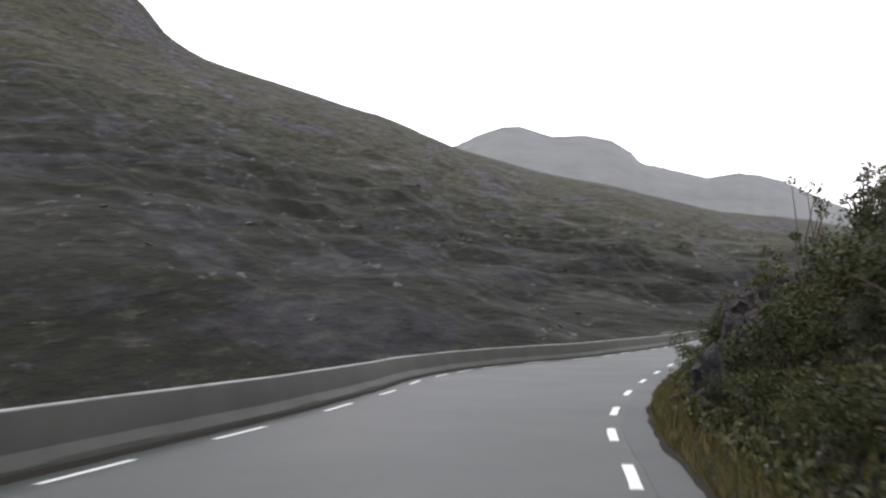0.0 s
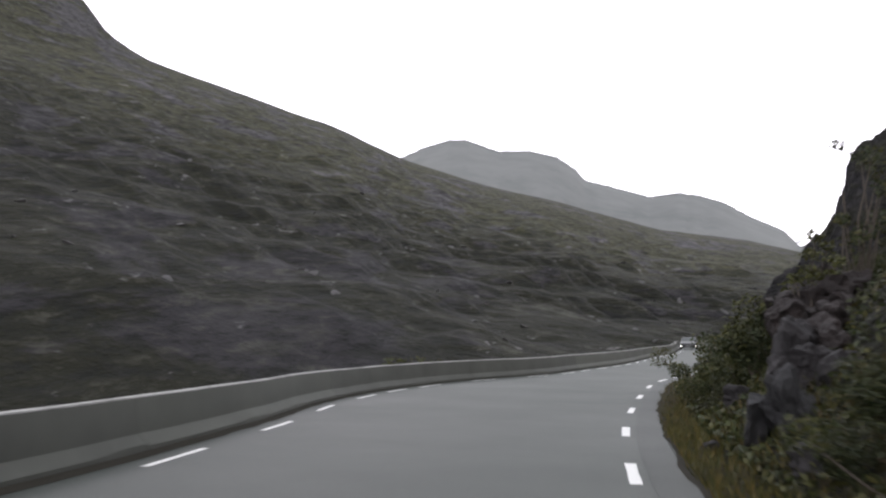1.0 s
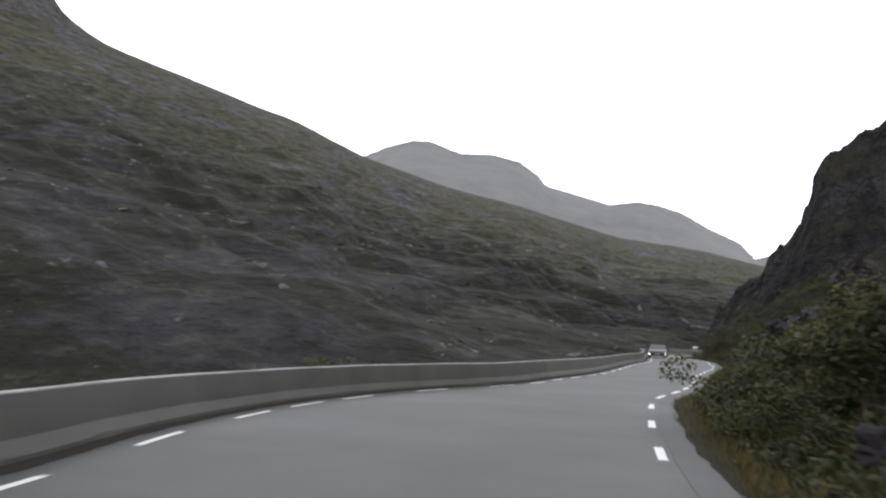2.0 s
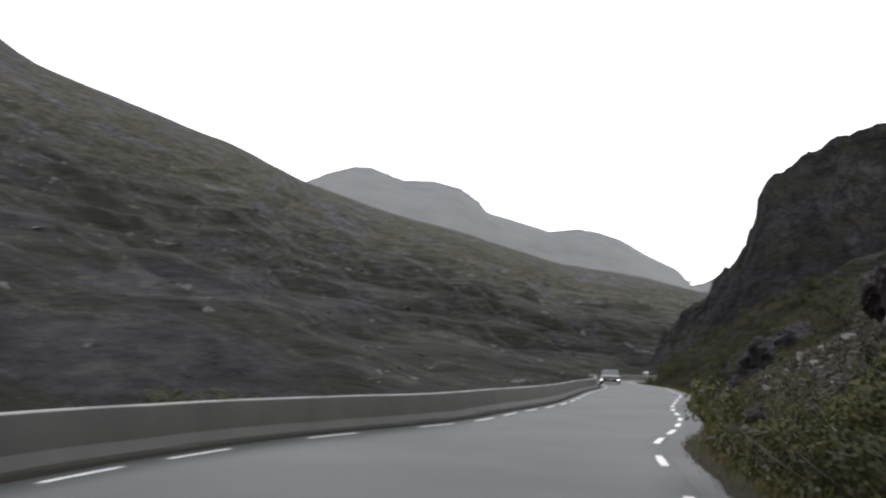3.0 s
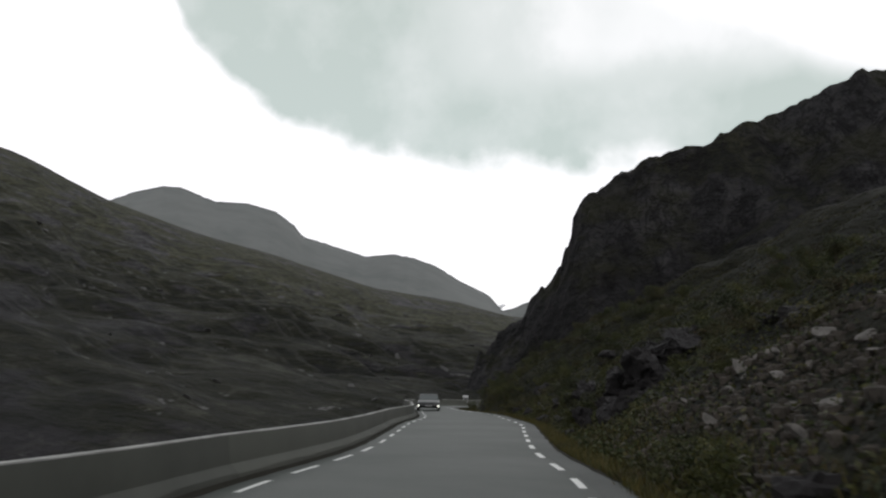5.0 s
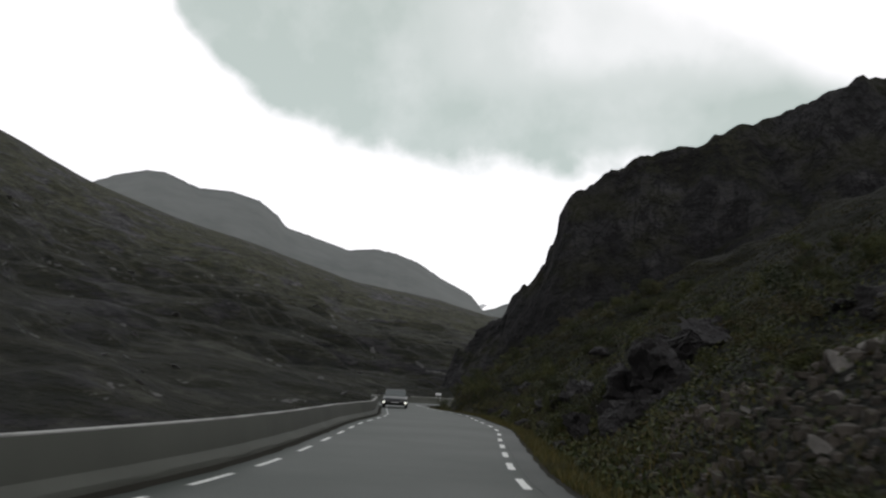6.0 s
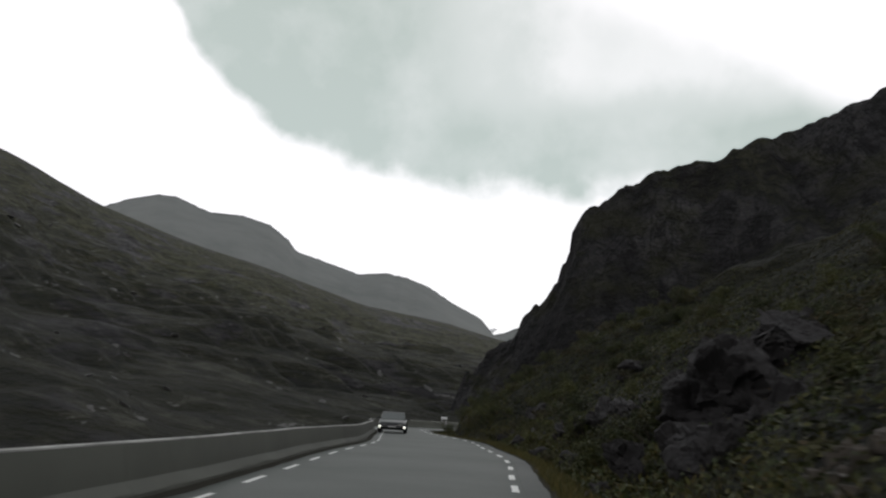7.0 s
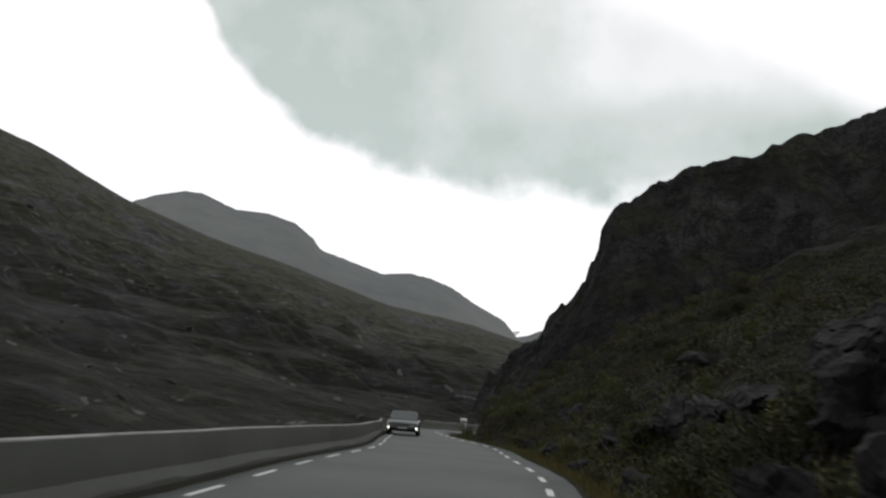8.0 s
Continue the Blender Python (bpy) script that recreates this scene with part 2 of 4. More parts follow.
def mat_plain(name, c, rough=0.5, metal=0.0, spec=0.5):
    m = Mat(name, rough, metal, spec)
    n = m.noise(14, 4)
    m.colour(m.mix(m.grey(n, 0.35, 0.7, 0.0, 0.3), c, tuple(x * 0.7 for x in c)))
    return m.m


ASPHALT, ASPHALT_DARK, PAINT = mat_asphalt("wet_asphalt", 1.0), mat_asphalt("dark_wet_asphalt", 0.6), mat_paint()
CONCRETE, CONCRETE_CAP = mat_concrete("weathered_concrete", (0.064, 0.068, 0.056)), mat_cap()
CONCRETE_PALE = mat_concrete("pale_weathered_concrete", (0.077, 0.081, 0.067))
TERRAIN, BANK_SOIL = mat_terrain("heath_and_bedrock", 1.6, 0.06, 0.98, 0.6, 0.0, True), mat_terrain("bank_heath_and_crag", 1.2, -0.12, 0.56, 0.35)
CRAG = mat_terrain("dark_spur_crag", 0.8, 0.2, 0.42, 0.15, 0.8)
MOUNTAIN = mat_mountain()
GRANITE, DARK_ROCK = mat_rock("grey_granite", (0.21, 0.196, 0.18)), mat_rock("dark_wet_rock", (0.027, 0.0245, 0.025))
RUST_ROCK, SLAB_ROCK = mat_rock("rust_brown_rock", (0.027, 0.021, 0.0195)), mat_rock("grey_slab_rock", (0.036, 0.036, 0.037))
STONY_SOIL = mat_rock("brown_stony_soil", (0.07, 0.06, 0.049))
LEAF = mat_leaf("shrub_leaves", [(0.0, (0.013, 0.021, 0.006)), (0.4, (0.026, 0.038, 0.01)), (0.75, (0.046, 0.051, 0.014)), (1.0, (0.072, 0.065, 0.018))])
HEATHER = mat_leaf("heath_leaves", [(0.0, (0.013, 0.014, 0.005)), (0.5, (0.03, 0.029, 0.01)), (0.9, (0.055, 0.042, 0.014)), (1.0, (0.08, 0.042, 0.018))])
GRASS = mat_leaf("dry_grass", [(0.0, (0.026, 0.034, 0.009)), (0.5, (0.062, 0.06, 0.014)), (1.0, (0.115, 0.078, 0.02))])
BARK = mat_plain("bark", (0.09, 0.075, 0.06), 0.9)
DARK_STRIP = mat_plain("dark_strip", (0.03, 0.028, 0.022), 0.95, 0.0, 0.08)

# ---------------------------------------------------------------- geometry helpers
rng = np.random.default_rng(7)


def mesh(name, verts, faces, material, smooth=False):
    me = bpy.data.meshes.new(name)
    me.from_pydata([tuple(map(float, v)) for v in verts], [], [tuple(map(int, f)) for f in faces])
    me.materials.append(material)
    if smooth:
        me.polygons.foreach_set("use_smooth", [True] * len(me.polygons))
    me.update()
    return me


def part(name, me, parent, label=""):
    ob = new(name, me)
    ob.parent = parent
    return tagged(ob, label)


def bm_mesh(name, bm, material, smooth=False):
    me = bpy.data.meshes.new(name)
    bm.to_mesh(me)
    bm.free()
    me.materials.append(material)
    if smooth:
        me.polygons.foreach_set("use_smooth", [True] * len(me.polygons))
    return me


def fbm(x, y, scale, octaves=5, seed=0.0, gain=0.5):
    """Layered noise over arrays, about -1 to 1."""
    out = np.zeros(np.shape(x))
    a, f = 1.0, 1.0 / scale
    for k in range(octaves):
        o = np.array([noise.noise(Vector((px * f + seed + 17.3 * k, py * f - seed, seed * 1.7 + k))) for px, py in zip(np.ravel(x), np.ravel(y))])
        out += a * o.reshape(np.shape(x))
        a *= gain
        f *= 2.03
    return out


# ---------------------------------------------------------------- the road's line
# stations: foot of the parapet wall (x, y) and edge of the asphalt on the hill side (x, y)
STATIONS = np.array([
    (3.0, -24, 9.6, -20.8), (-2.2, -12, 4.4, -8.8), (-7.1, -1, 0.2, 2.2), (-9.6, 5.75, -3.0, 9.4), (-12.0, 12.1, -5.6, 15.0),
    (-14.85, 19.0, -8.2, 22.3), (-17.35, 24.2, -10.2, 29.0), (-19.3, 30.0, -11.9, 35.5), (-20.1, 36.0, -13.1, 41.0), (-19.75, 44.0, -13.45, 46.0),
    (-20.35, 50.0, -14.2, 52.0), (-21.2, 58.5, -15.7, 60.0), (-23.1, 69.0, -17.2, 71.0), (-25.0, 79.0, -18.6, 81.5), (-26.9, 91.0, -20.95, 92.5),
    (-29.4, 101.5, -23.2, 102.5), (-32.7, 115.0, -27.3, 114.0), (-36.5, 128.0, -30.6, 124.5), (-38.5, 138.0, -32.4, 133.0),
    (-36.5, 146.0, -29.5, 139.0), (-29.0, 151.0, -22.5, 142.5), (-15.0, 152.0, -14.0, 143.0), (0.0, 149.0, 0.0, 141.0)])


def spline(points, n):
    """A smooth run through the points, n steps between each two."""
    p = np.vstack([2 * points[0] - points[1], points, 2 * points[-1] - points[-2]])
    out = []
    for i in range(1, len(p) - 2):
        for t in np.arange(n) / n:
            a, b, c, d = p[i - 1], p[i], p[i + 1], p[i + 2]
            out.append(0.5 * (2 * b + (c - a) * t + (2 * a - 5 * b + 4 * c - d) * t * t + (3 * b - a - 3 * c + d) * t ** 3))
    out.append(p[-2])
    return np.array(out)


def grade(y):
    """The road's height along the valley: it falls gently into the bend and then runs level."""
    return np.interp(y, [-24, 3, 9, 14, 18, 21, 24, 28, 33], [0.6, 0.13, 0.05, -0.04, -0.08, -0.13, -0.17, -0.22, -0.26])


ROADLINE = spline(STATIONS, 14)
WALLSIDE, HILLSIDE = ROADLINE[:, :2], ROADLINE[:, 2:]
MID = (WALLSIDE + HILLSIDE) / 2
ACROSS = HILLSIDE - WALLSIDE
WIDTH = np.linalg.norm(ACROSS, axis=1)
ACROSS = ACROSS / WIDTH[:, None]


def road_coords(x, y):
    """Signed metres past the asphalt's edge on the hill side, and past the wall's foot, for arrays of places; and the nearest station."""
    x, y = np.ravel(x), np.ravel(y)
    hill, wall, near = np.empty(len(x)), np.empty(len(x)), np.empty(len(x), int)
    for i in range(0, len(x), 4000):
        q = np.stack([x[i:i + 4000], y[i:i + 4000]], 1)
        d = ((q[:, None, :] - MID[None]) ** 2).sum(2)
        k = d.argmin(1)
        side = ((q - MID[k]) * ACROSS[k]).sum(1)
        far = np.sqrt(d[np.arange(len(k)), k])
        side = np.where(np.abs(side) < 0.6 * far, np.sign(side) * far, side)
        hill[i:i + 4000] = side - WIDTH[k] / 2
        wall[i:i + 4000] = -side - WIDTH[k] / 2
        near[i:i + 4000] = k
    return hill, wall, near


def bank_height(d, y):
    """Height of the hillside d metres past the asphalt's edge."""
    steep = np.interp(y, [-30, 30, 40, 48, 70, 85, 98, 108, 140], [1.0, 1.0, 0.85, 0.75, 0.72, 0.85, 0.9, 0.9, 0.9])
    cut = np.interp(d, [0.25, 0.9, 8, 14], [0, 1.7, 1.0, 0.0]) * np.clip((y - 103) / 5, 0, 1)
    return cut + steep * np.interp(d, [0, 0.7, 1.2, 3, 6, 10, 20, 32, 50, 90, 200], [-0.06, -0.02, 0.25, 2.0, 4.6, 7.6, 14, 20, 29, 45, 80])


RIDGE_AZ = [-180, -90, -70, -57.8, -52.6, -51.7, -49.2, -42, -37, -32.3, -27.2, -22, -16, -10.6, -7.3, 0, 20, 60, 120, 180]
RIDGE_EL = [10, 18, 24, 22.9, 19.4, 18.0, 16.6, 14.6, 13.1, 11.1, 9.5, 8.3, 6.5, 5.7, 4.9, 4.0, 1, 1, 6, 10]
SPUR_SIZE = 1.45
SPUR_X = [-60, -42, -36.4, -32.2, -28.4, -25.2, -22.8, -20.4, -15.6, -4.4, 3.6, 16.6, 25.6, 60, 150, 400]
SPUR_Z = [-4, 4, 11.8, 14.2, 19.0, 24, 31, 35.2, 38.9, 42.4, 46.6, 52.4, 56.2, 65, 76, 80]


def chance(i, j):
    v = np.sin(i * 127.1 + j * 311.7) * 43758.5453
    return v - np.floor(v)


def ground_height(x, y):
    shape = np.shape(x)
    hill_d, wall_d, k = road_coords(x, y)
    x, y = np.ravel(x), np.ravel(y)
    dx, dy = x + 14.0, y - 32.0
    r, az = np.hypot(dx, dy), np.degrees(np.arctan2(dx, dy))
    crest = np.interp(az, [-180, -60, -45, -7, 180], [900, 850, 1000, 1500, 1500])
    s = np.clip((r - 45) / (crest - 45), 0, None)
    el = np.interp(az, RIDGE_AZ, RIDGE_EL)
    plain = np.interp(az, [-180, -90, -60, -49.2, -37, -32.3], [10, 16, 18.8, 16.4, 13.0, 11.1])
    el = np.where(az < -37, plain + (el - plain) * np.clip((s - 0.72) / 0.24, 0, 1), el)
    top = 1.4 + crest * np.tan(np.radians(el))
    far_hill = -16 + (top + 16) * np.where(s < 1, s ** 1.02, np.clip(1 - 0.35 * (s - 1), 0.1, 1))
    drop = -0.4 - 0.55 * np.clip(wall_d, 0, 28)
    near_hill = np.clip((r - 60) / 60, 0, 1)
    left = np.maximum(drop, -16) * (1 - near_hill) + np.maximum(far_hill, -16) * near_hill
    rough_l = fbm(x, y, 90.0, 5, 3.1) * np.clip((r - 60) / 300, 0, 1) * 9 * np.clip(1.15 - s, 0.12, 1)
    rough_l = rough_l + fbm(x, y, 16.0, 3, 4.7) * np.clip(wall_d / 30, 0, 1) * 1.6 * np.clip(1.1 - s, 0.2, 1)
    rough_l = rough_l + fbm(x * 0.5, y * 1.5, 24.0, 3, 9.4) * np.clip((r - 60) / 200, 0, 1) * 2.2 * np.clip(1.1 - s, 0.1, 1)
    left = left + rough_l
    # rock benches along the hillside
    bench = 11.0 + 5.0 * fbm(x, y, 260.0, 2, 6.6)
    lvl = (left + fbm(x, y, 60.0, 3, 12.1) * 9) / bench
    frac = lvl - np.floor(lvl)
    left = left + bench * (np.clip((frac - 0.55) / 0.3, 0, 1) - frac) * 0.42 * np.clip((r - 110) / 120, 0, 1) * np.clip(4 * (0.97 - s), 0.0, 1)
    # hillside above the road and the craggy spur further on
    bank = bank_height(np.clip(hill_d, 0, None), y)
    bank = bank + fbm(x, y, 5.0, 4, 5.5) * np.clip((hill_d - 0.6) / 5, 0, 1) * 0.8 + fbm(x, y, 30.0, 3, 1.5) * np.clip((hill_d - 4) / 20, 0, 1) * 2.0 + fbm(x, y, 9.0, 4, 2.9) * np.clip((hill_d - 5) / 12, 0, 1) * 1.1
    wx, wy = x, y
    x, y = -15 + (wx + 15) / SPUR_SIZE, 41 + (wy - 41) / SPUR_SIZE
    face = np.clip((y + fbm(x, y, 18.0, 3, 2.2) * 6 - 158) / 36, 0, 1)
    jx, jy = x + fbm(x, y, 7.0, 2, 3.3) * 1.5, y + fbm(x, y, 7.0, 2, 5.9) * 1.5
    step_a, step_b = chance(np.floor(jx / 2.6), np.floor(jy / 4.2)) - 0.5, chance(np.floor(jx / 1.1 + 0.3), np.floor(jy / 2.2)) - 0.5
    spur = np.interp(x + step_a * 1.0 + step_b * 0.6 - np.clip(y - 196, 0, 60) * 0.12, SPUR_X, SPUR_Z) * face ** 0.8
    spur = spur + (step_a * 0.3 + step_b * 0.2) * face
    spur = spur + fbm(x, y, 11.0, 5, 8.8, 0.55) * face * np.interp(x, [-10, 5], [0.6, 0.4]) + fbm(x, y, 3.0, 3, 7.7) * face * 0.5 - np.abs(fbm(x, y * 0.6, 5.0, 3, 6.1)) * face * (1 - face * 0.6) * 3.0
    spur = spur - np.clip(y - 230, 0, None) * 0.25
    spur = spur * SPUR_SIZE
    gate = np.clip((x + 60) / 20, 0, 1)
    x, y = wx, wy
    right = np.where(y < 150, bank, np.minimum(bank, 14 + np.clip(x + 20, 0, 60) * 0.4))
    right = np.where(y < 210, right, np.maximum(spur * gate, -6))
    right = np.where((y >= 150) & (y < 210), np.maximum(right, spur), right)
    z = np.where(hill_d > 0, np.where(y > 150, np.maximum(right, np.where(az < 25, left, -99)), right), np.where(wall_d > 0, left, -0.12))
    z = np.where((y > 150) & (wall_d > 0), np.maximum(left, spur - 18 * (1 - face) - 60 * (1 - gate)), z)
    z = z + grade(y) * np.clip(1 - (r - 250) / 400, 0, 1)
    return z.reshape(shape)


def graded(lo, hi, step, out_lo, out_hi, grow=1.09):
    mid = list(np.arange(lo, hi, step))
    a, s = [lo], step
    while a[-1] > out_lo:
        s *= grow
        a.append(a[-1] - s)
    b, s = [hi], step
    while b[-1] < out_hi:
        s *= grow
        b.append(b[-1] + s)
    return np.array(a[:0:-1] + mid + b)


def build_ground():
    us = graded(-10, 26, 0.6, -2600, 2600, 1.026)
    ys = graded(-14, 285, 0.95, -1200, 3000, 1.03)
    centre = np.interp(ys, ROADLINE[:252, 3], HILLSIDE[:252, 0])
    gx, gy = np.meshgrid(us, ys)
    gx = gx + centre[:, None]
    z = ground_height(gx, gy)
    nu, ny = len(us), len(ys)
    verts = np.stack([gx.ravel(), gy.ravel(), z.ravel()], 1)
    i = np.arange(ny - 1)[:, None] * nu + np.arange(nu - 1)[None]
    faces = np.stack([i, i + 1, i + nu + 1, i + nu], 2).reshape(-1, 4)
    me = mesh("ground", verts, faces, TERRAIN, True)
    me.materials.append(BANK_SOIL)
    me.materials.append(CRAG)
    fx, fy = verts[faces].mean(1)[:, 0], verts[faces].mean(1)[:, 1]
    hill_d, wall_d, k = road_coords(fx, fy)
    fz = verts[faces].mean(1)[:, 2]
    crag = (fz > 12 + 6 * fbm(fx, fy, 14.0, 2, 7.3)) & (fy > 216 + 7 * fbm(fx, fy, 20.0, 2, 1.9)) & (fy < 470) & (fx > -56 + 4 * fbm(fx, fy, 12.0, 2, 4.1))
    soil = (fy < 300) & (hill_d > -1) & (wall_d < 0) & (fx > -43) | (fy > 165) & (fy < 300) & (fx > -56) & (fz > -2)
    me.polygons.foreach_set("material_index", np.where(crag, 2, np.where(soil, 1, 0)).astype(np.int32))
    ob = new("ground", me)
    return tagged(ob, "mountain valley ground of heath, grass and grey bedrock", "ground", kind="structure")


build_ground()


def build_mountain():
    """The high mountain at the head of the valley."""
    az = np.radians(np.linspace(-40, 4, 180))
    el_at = [-40, -32.2, -30.9, -29.2, -28.1, -26.1, -24.0, -22.3, -21.1, -20.5, -19.3, -16.5, -14.8, -13.5, -12.0, -10.5, -8.6, -7.8, -6.6, 4]
    el = [9.5, 11.1, 11.7, 12.2, 12.2, 11.5, 11.5, 11.1, 10.3, 9.6, 9.3, 8.5, 8.7, 8.5, 8.0, 7.1, 6.2, 5.3, 4.6, 2]
    verts, faces = [], []
    depth = np.array([0.55, 0.66, 0.76, 0.85, 0.93, 1.0, 1.08, 1.2])
    level = np.array([0.05, 0.3, 0.52, 0.72, 0.88, 1.0, 0.9, 0.4])
    for i, a in enumerate(az):
        top = 3300 * math.tan(radians(np.interp(math.degrees(a), el_at, el)))
        for d, l in zip(depth, level):
            jag = noise.fractal(Vector((i * 0.12, d * 9, 4.4)), 0.9, 2.1, 5) * 40 * (1 - l) + noise.noise(Vector((i * 0.9, 3.0, d))) * 3
            verts.append((-14 + math.sin(a) * 3300 * d, 32 + math.cos(a) * 3300 * d, top * l + jag))
    n = len(depth)
    for i in range(len(az) - 1):
        for j in range(n - 1):
            faces.append((i * n + j, (i + 1) * n + j, (i + 1) * n + j + 1, i * n + j + 1))
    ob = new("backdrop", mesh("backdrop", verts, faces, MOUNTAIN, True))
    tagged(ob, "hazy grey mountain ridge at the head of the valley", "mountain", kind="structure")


build_mountain()

# ---------------------------------------------------------------- road
road = new("road")
tagged(road, "narrow wet grey asphalt mountain road with dashed edge lines", "road", kind="structure")


def build_road():
    ts = [-0.02, 0.0, 0.15, 0.35, 0.5, 0.65, 0.85, 1.0]
    verts, faces = [], []
    for k in range(len(MID)):
        wob = 0.07 * noise.noise(Vector((k * 0.35, 0.5, 1.0))) + 0.05 * noise.noise(Vector((k * 1.3, 4.5, 1.0)))
        y = HILLSIDE[k, 1]
        wob += 0.5 * np.clip((y - 42.6) / 0.7, 0, 1) * np.clip((54 - y) / 8, 0, 1) + 0.6 * np.clip((y - 103) / 1.0, 0, 1)
        for t in ts:
            p = WALLSIDE[k] + ACROSS[k] * (WIDTH[k] * t + (wob if t == 1.0 else 0))
            verts.append((p[0], p[1], grade(p[1]) + 0.03 * (1 - (2 * t - 1) ** 2)))
        p = WALLSIDE[k] + ACROSS[k] * (WIDTH[k] + 0.06 + wob)
        verts.append((p[0], p[1], grade(p[1]) - 0.13))
    n = len(ts) + 1
    for k in range(len(MID) - 1):
        for j in range(n - 1):
            faces.append((k * n + j, k * n + j + 1, (k + 1) * n + j + 1, (k + 1) * n + j))
    part("asphalt", mesh("asphalt", verts, faces, ASPHALT, True), road)


build_road()


def build_gutter():
    """A dark strip of uneven width along the wall's foot."""
    verts, faces = [], []
    for k in range(len(MID)):
        w = 0.2 + 0.06 * noise.noise(Vector((k * 0.6, 7.0, 0)))
        for o, h in ((-0.02, 0.03), (0.09, 0.035), (w + 0.03, 0.008)):
            p = WALLSIDE[k] + ACROSS[k] * o
            verts.append((p[0], p[1], grade(p[1]) + h))
    for k in range(len(MID) - 1):
        for j in range(2):
            faces.append((k * 3 + j, k * 3 + j + 1, (k + 1) * 3 + j + 1, (k + 1) * 3 + j))
    part("dark_strip", mesh("dark_strip", verts, faces, DARK_STRIP, True), road, "dark strip along the wall foot")


build_gutter()


def build_shoulder():
    """The darker worn strip of asphalt outside the hill side edge line."""
    verts, faces = [], []
    for k in range(len(MID)):
        a = 0.5 + 0.06 * noise.noise(Vector((k * 0.5, 9.0, 0)))
        for o in (a, 0.25, 0.03):
            p = WALLSIDE[k] + ACROSS[k] * (WIDTH[k] - o)
            verts.append((p[0], p[1], grade(p[1]) + 0.102 * o / WIDTH[k] + 0.004))
    for k in range(len(MID) - 1):
        for j in range(2):
            faces.append((k * 3 + j, k * 3 + j + 1, (k + 1) * 3 + j + 1, (k + 1) * 3 + j))
    part("shoulder_strip", mesh("shoulder_strip", verts, faces, ASPHALT_DARK, True), road, "darker wet asphalt strip at the edge")


build_shoulder()


def build_soil_edge():
    """Dark wet soil washed against the edge of the asphalt."""
    verts, faces = [], []
    for k in range(len(MID)):
        y = HILLSIDE[k, 1]
        wob = 0.07 * noise.noise(Vector((k * 0.35, 0.5, 1.0))) + 0.05 * noise.noise(Vector((k * 1.3, 4.5, 1.0)))
        wob += 0.5 * np.clip((y - 42.6) / 0.7, 0, 1) * np.clip((54 - y) / 8, 0, 1) + 0.6 * np.clip((y - 103) / 1.0, 0, 1)
        for o, h in ((-0.05 + 0.03 * noise.noise(Vector((k * 0.5, 2.0, 6.0))), 0.009), (0.02, 0.016), (0.22, 0.02), (0.5, -0.02)):
            p = WALLSIDE[k] + ACROSS[k] * (WIDTH[k] + wob + o)
            verts.append((p[0], p[1], grade(p[1]) + h))
    for k in range(len(MID) - 1):
        for j in range(3):
            faces.append((k * 4 + j, k * 4 + j + 1, (k + 1) * 4 + j + 1, (k + 1) * 4 + j))
    part("soil_edge", mesh("soil_edge", verts, faces, DARK_STRIP, True), road, "dark wet soil along the asphalt edge")


build_soil_edge()


def road_z(t):
    return 0.03 * (1 - (2 * t - 1) ** 2)


def along(line):
    d = np.r_[0, np.cumsum(np.linalg.norm(np.diff(line, axis=0), axis=1))]
    return d


def build_dashes(line, centres, length, w, zed, name):
    """Painted dashes with their middles at those y along the line, then on at the same rhythm round the bend."""
    s = along(line)
    mids = list(np.interp(centres, line[:252, 1], s[:252]))
    beat = (mids[-1] - mids[-8]) / 7
    while mids[-1] + beat + length < s[-1]:
        mids.append(mids[-1] + beat)
    for mid in mids:
        q = np.linspace(mid - length / 2, mid + length / 2, 5)
        c = np.stack([np.interp(q, s, line[:, 0]), np.interp(q, s, line[:, 1])], 1)
        t = np.gradient(c, axis=0)
        t /= np.linalg.norm(t, axis=1)[:, None]
        nrm = np.stack([-t[:, 1], t[:, 0]], 1)
        o = c.mean(0)
        verts, faces = [], []
        for i in range(5):
            e = 0.012 * noise.noise(Vector((mid, i * 1.7, 2.0)))
            for sgn in (-1, 1):
                p = c[i] - o + nrm[i] * sgn * (w / 2 + e)
                verts.append((p[0], p[1], grade(c[i, 1]) - grade(o[1])))
        for i in range(4):
            faces.append((2 * i, 2 * i + 2, 2 * i + 3, 2 * i + 1))
        ob = part("edge_line_dash", mesh(name, verts, faces, PAINT), road)
        ob.location = (o[0], o[1], grade(o[1]) + zed)


LINE_RIGHT = WALLSIDE + ACROSS * (WIDTH - 0.68)[:, None]
LINE_LEFT = WALLSIDE + ACROSS * 0.6
MIDS_RIGHT = np.interp(np.arange(-5, 21), [-5, 0, 2, 4, 6, 7, 10, 12, 16, 20], [-8, 9.55, 17, 27.1, 37.4, 41.8, 51.2, 58.1, 72.3, 88.5])
MIDS_LEFT = np.interp(np.arange(-4, 21), [-4, 0, 1, 2, 5, 7, 9, 10, 14, 20], [-9.5, 6.6, 10.4, 15, 27.2, 33.2, 42.2, 45.6, 58.6, 82.2])
build_dashes(LINE_RIGHT, MIDS_RIGHT, 1.75, 0.14, road_z(0.91) + 0.006, "hill_side_dash")
build_dashes(LINE_LEFT, MIDS_LEFT, 1.85, 0.11, road_z(0.06) + 0.006, "wall_side_dash")

# ---------------------------------------------------------------- parapet
barrier = new("concrete_barrier")
tagged(barrier, "long weathered grey concrete road barrier with pale top edge", "barrier")


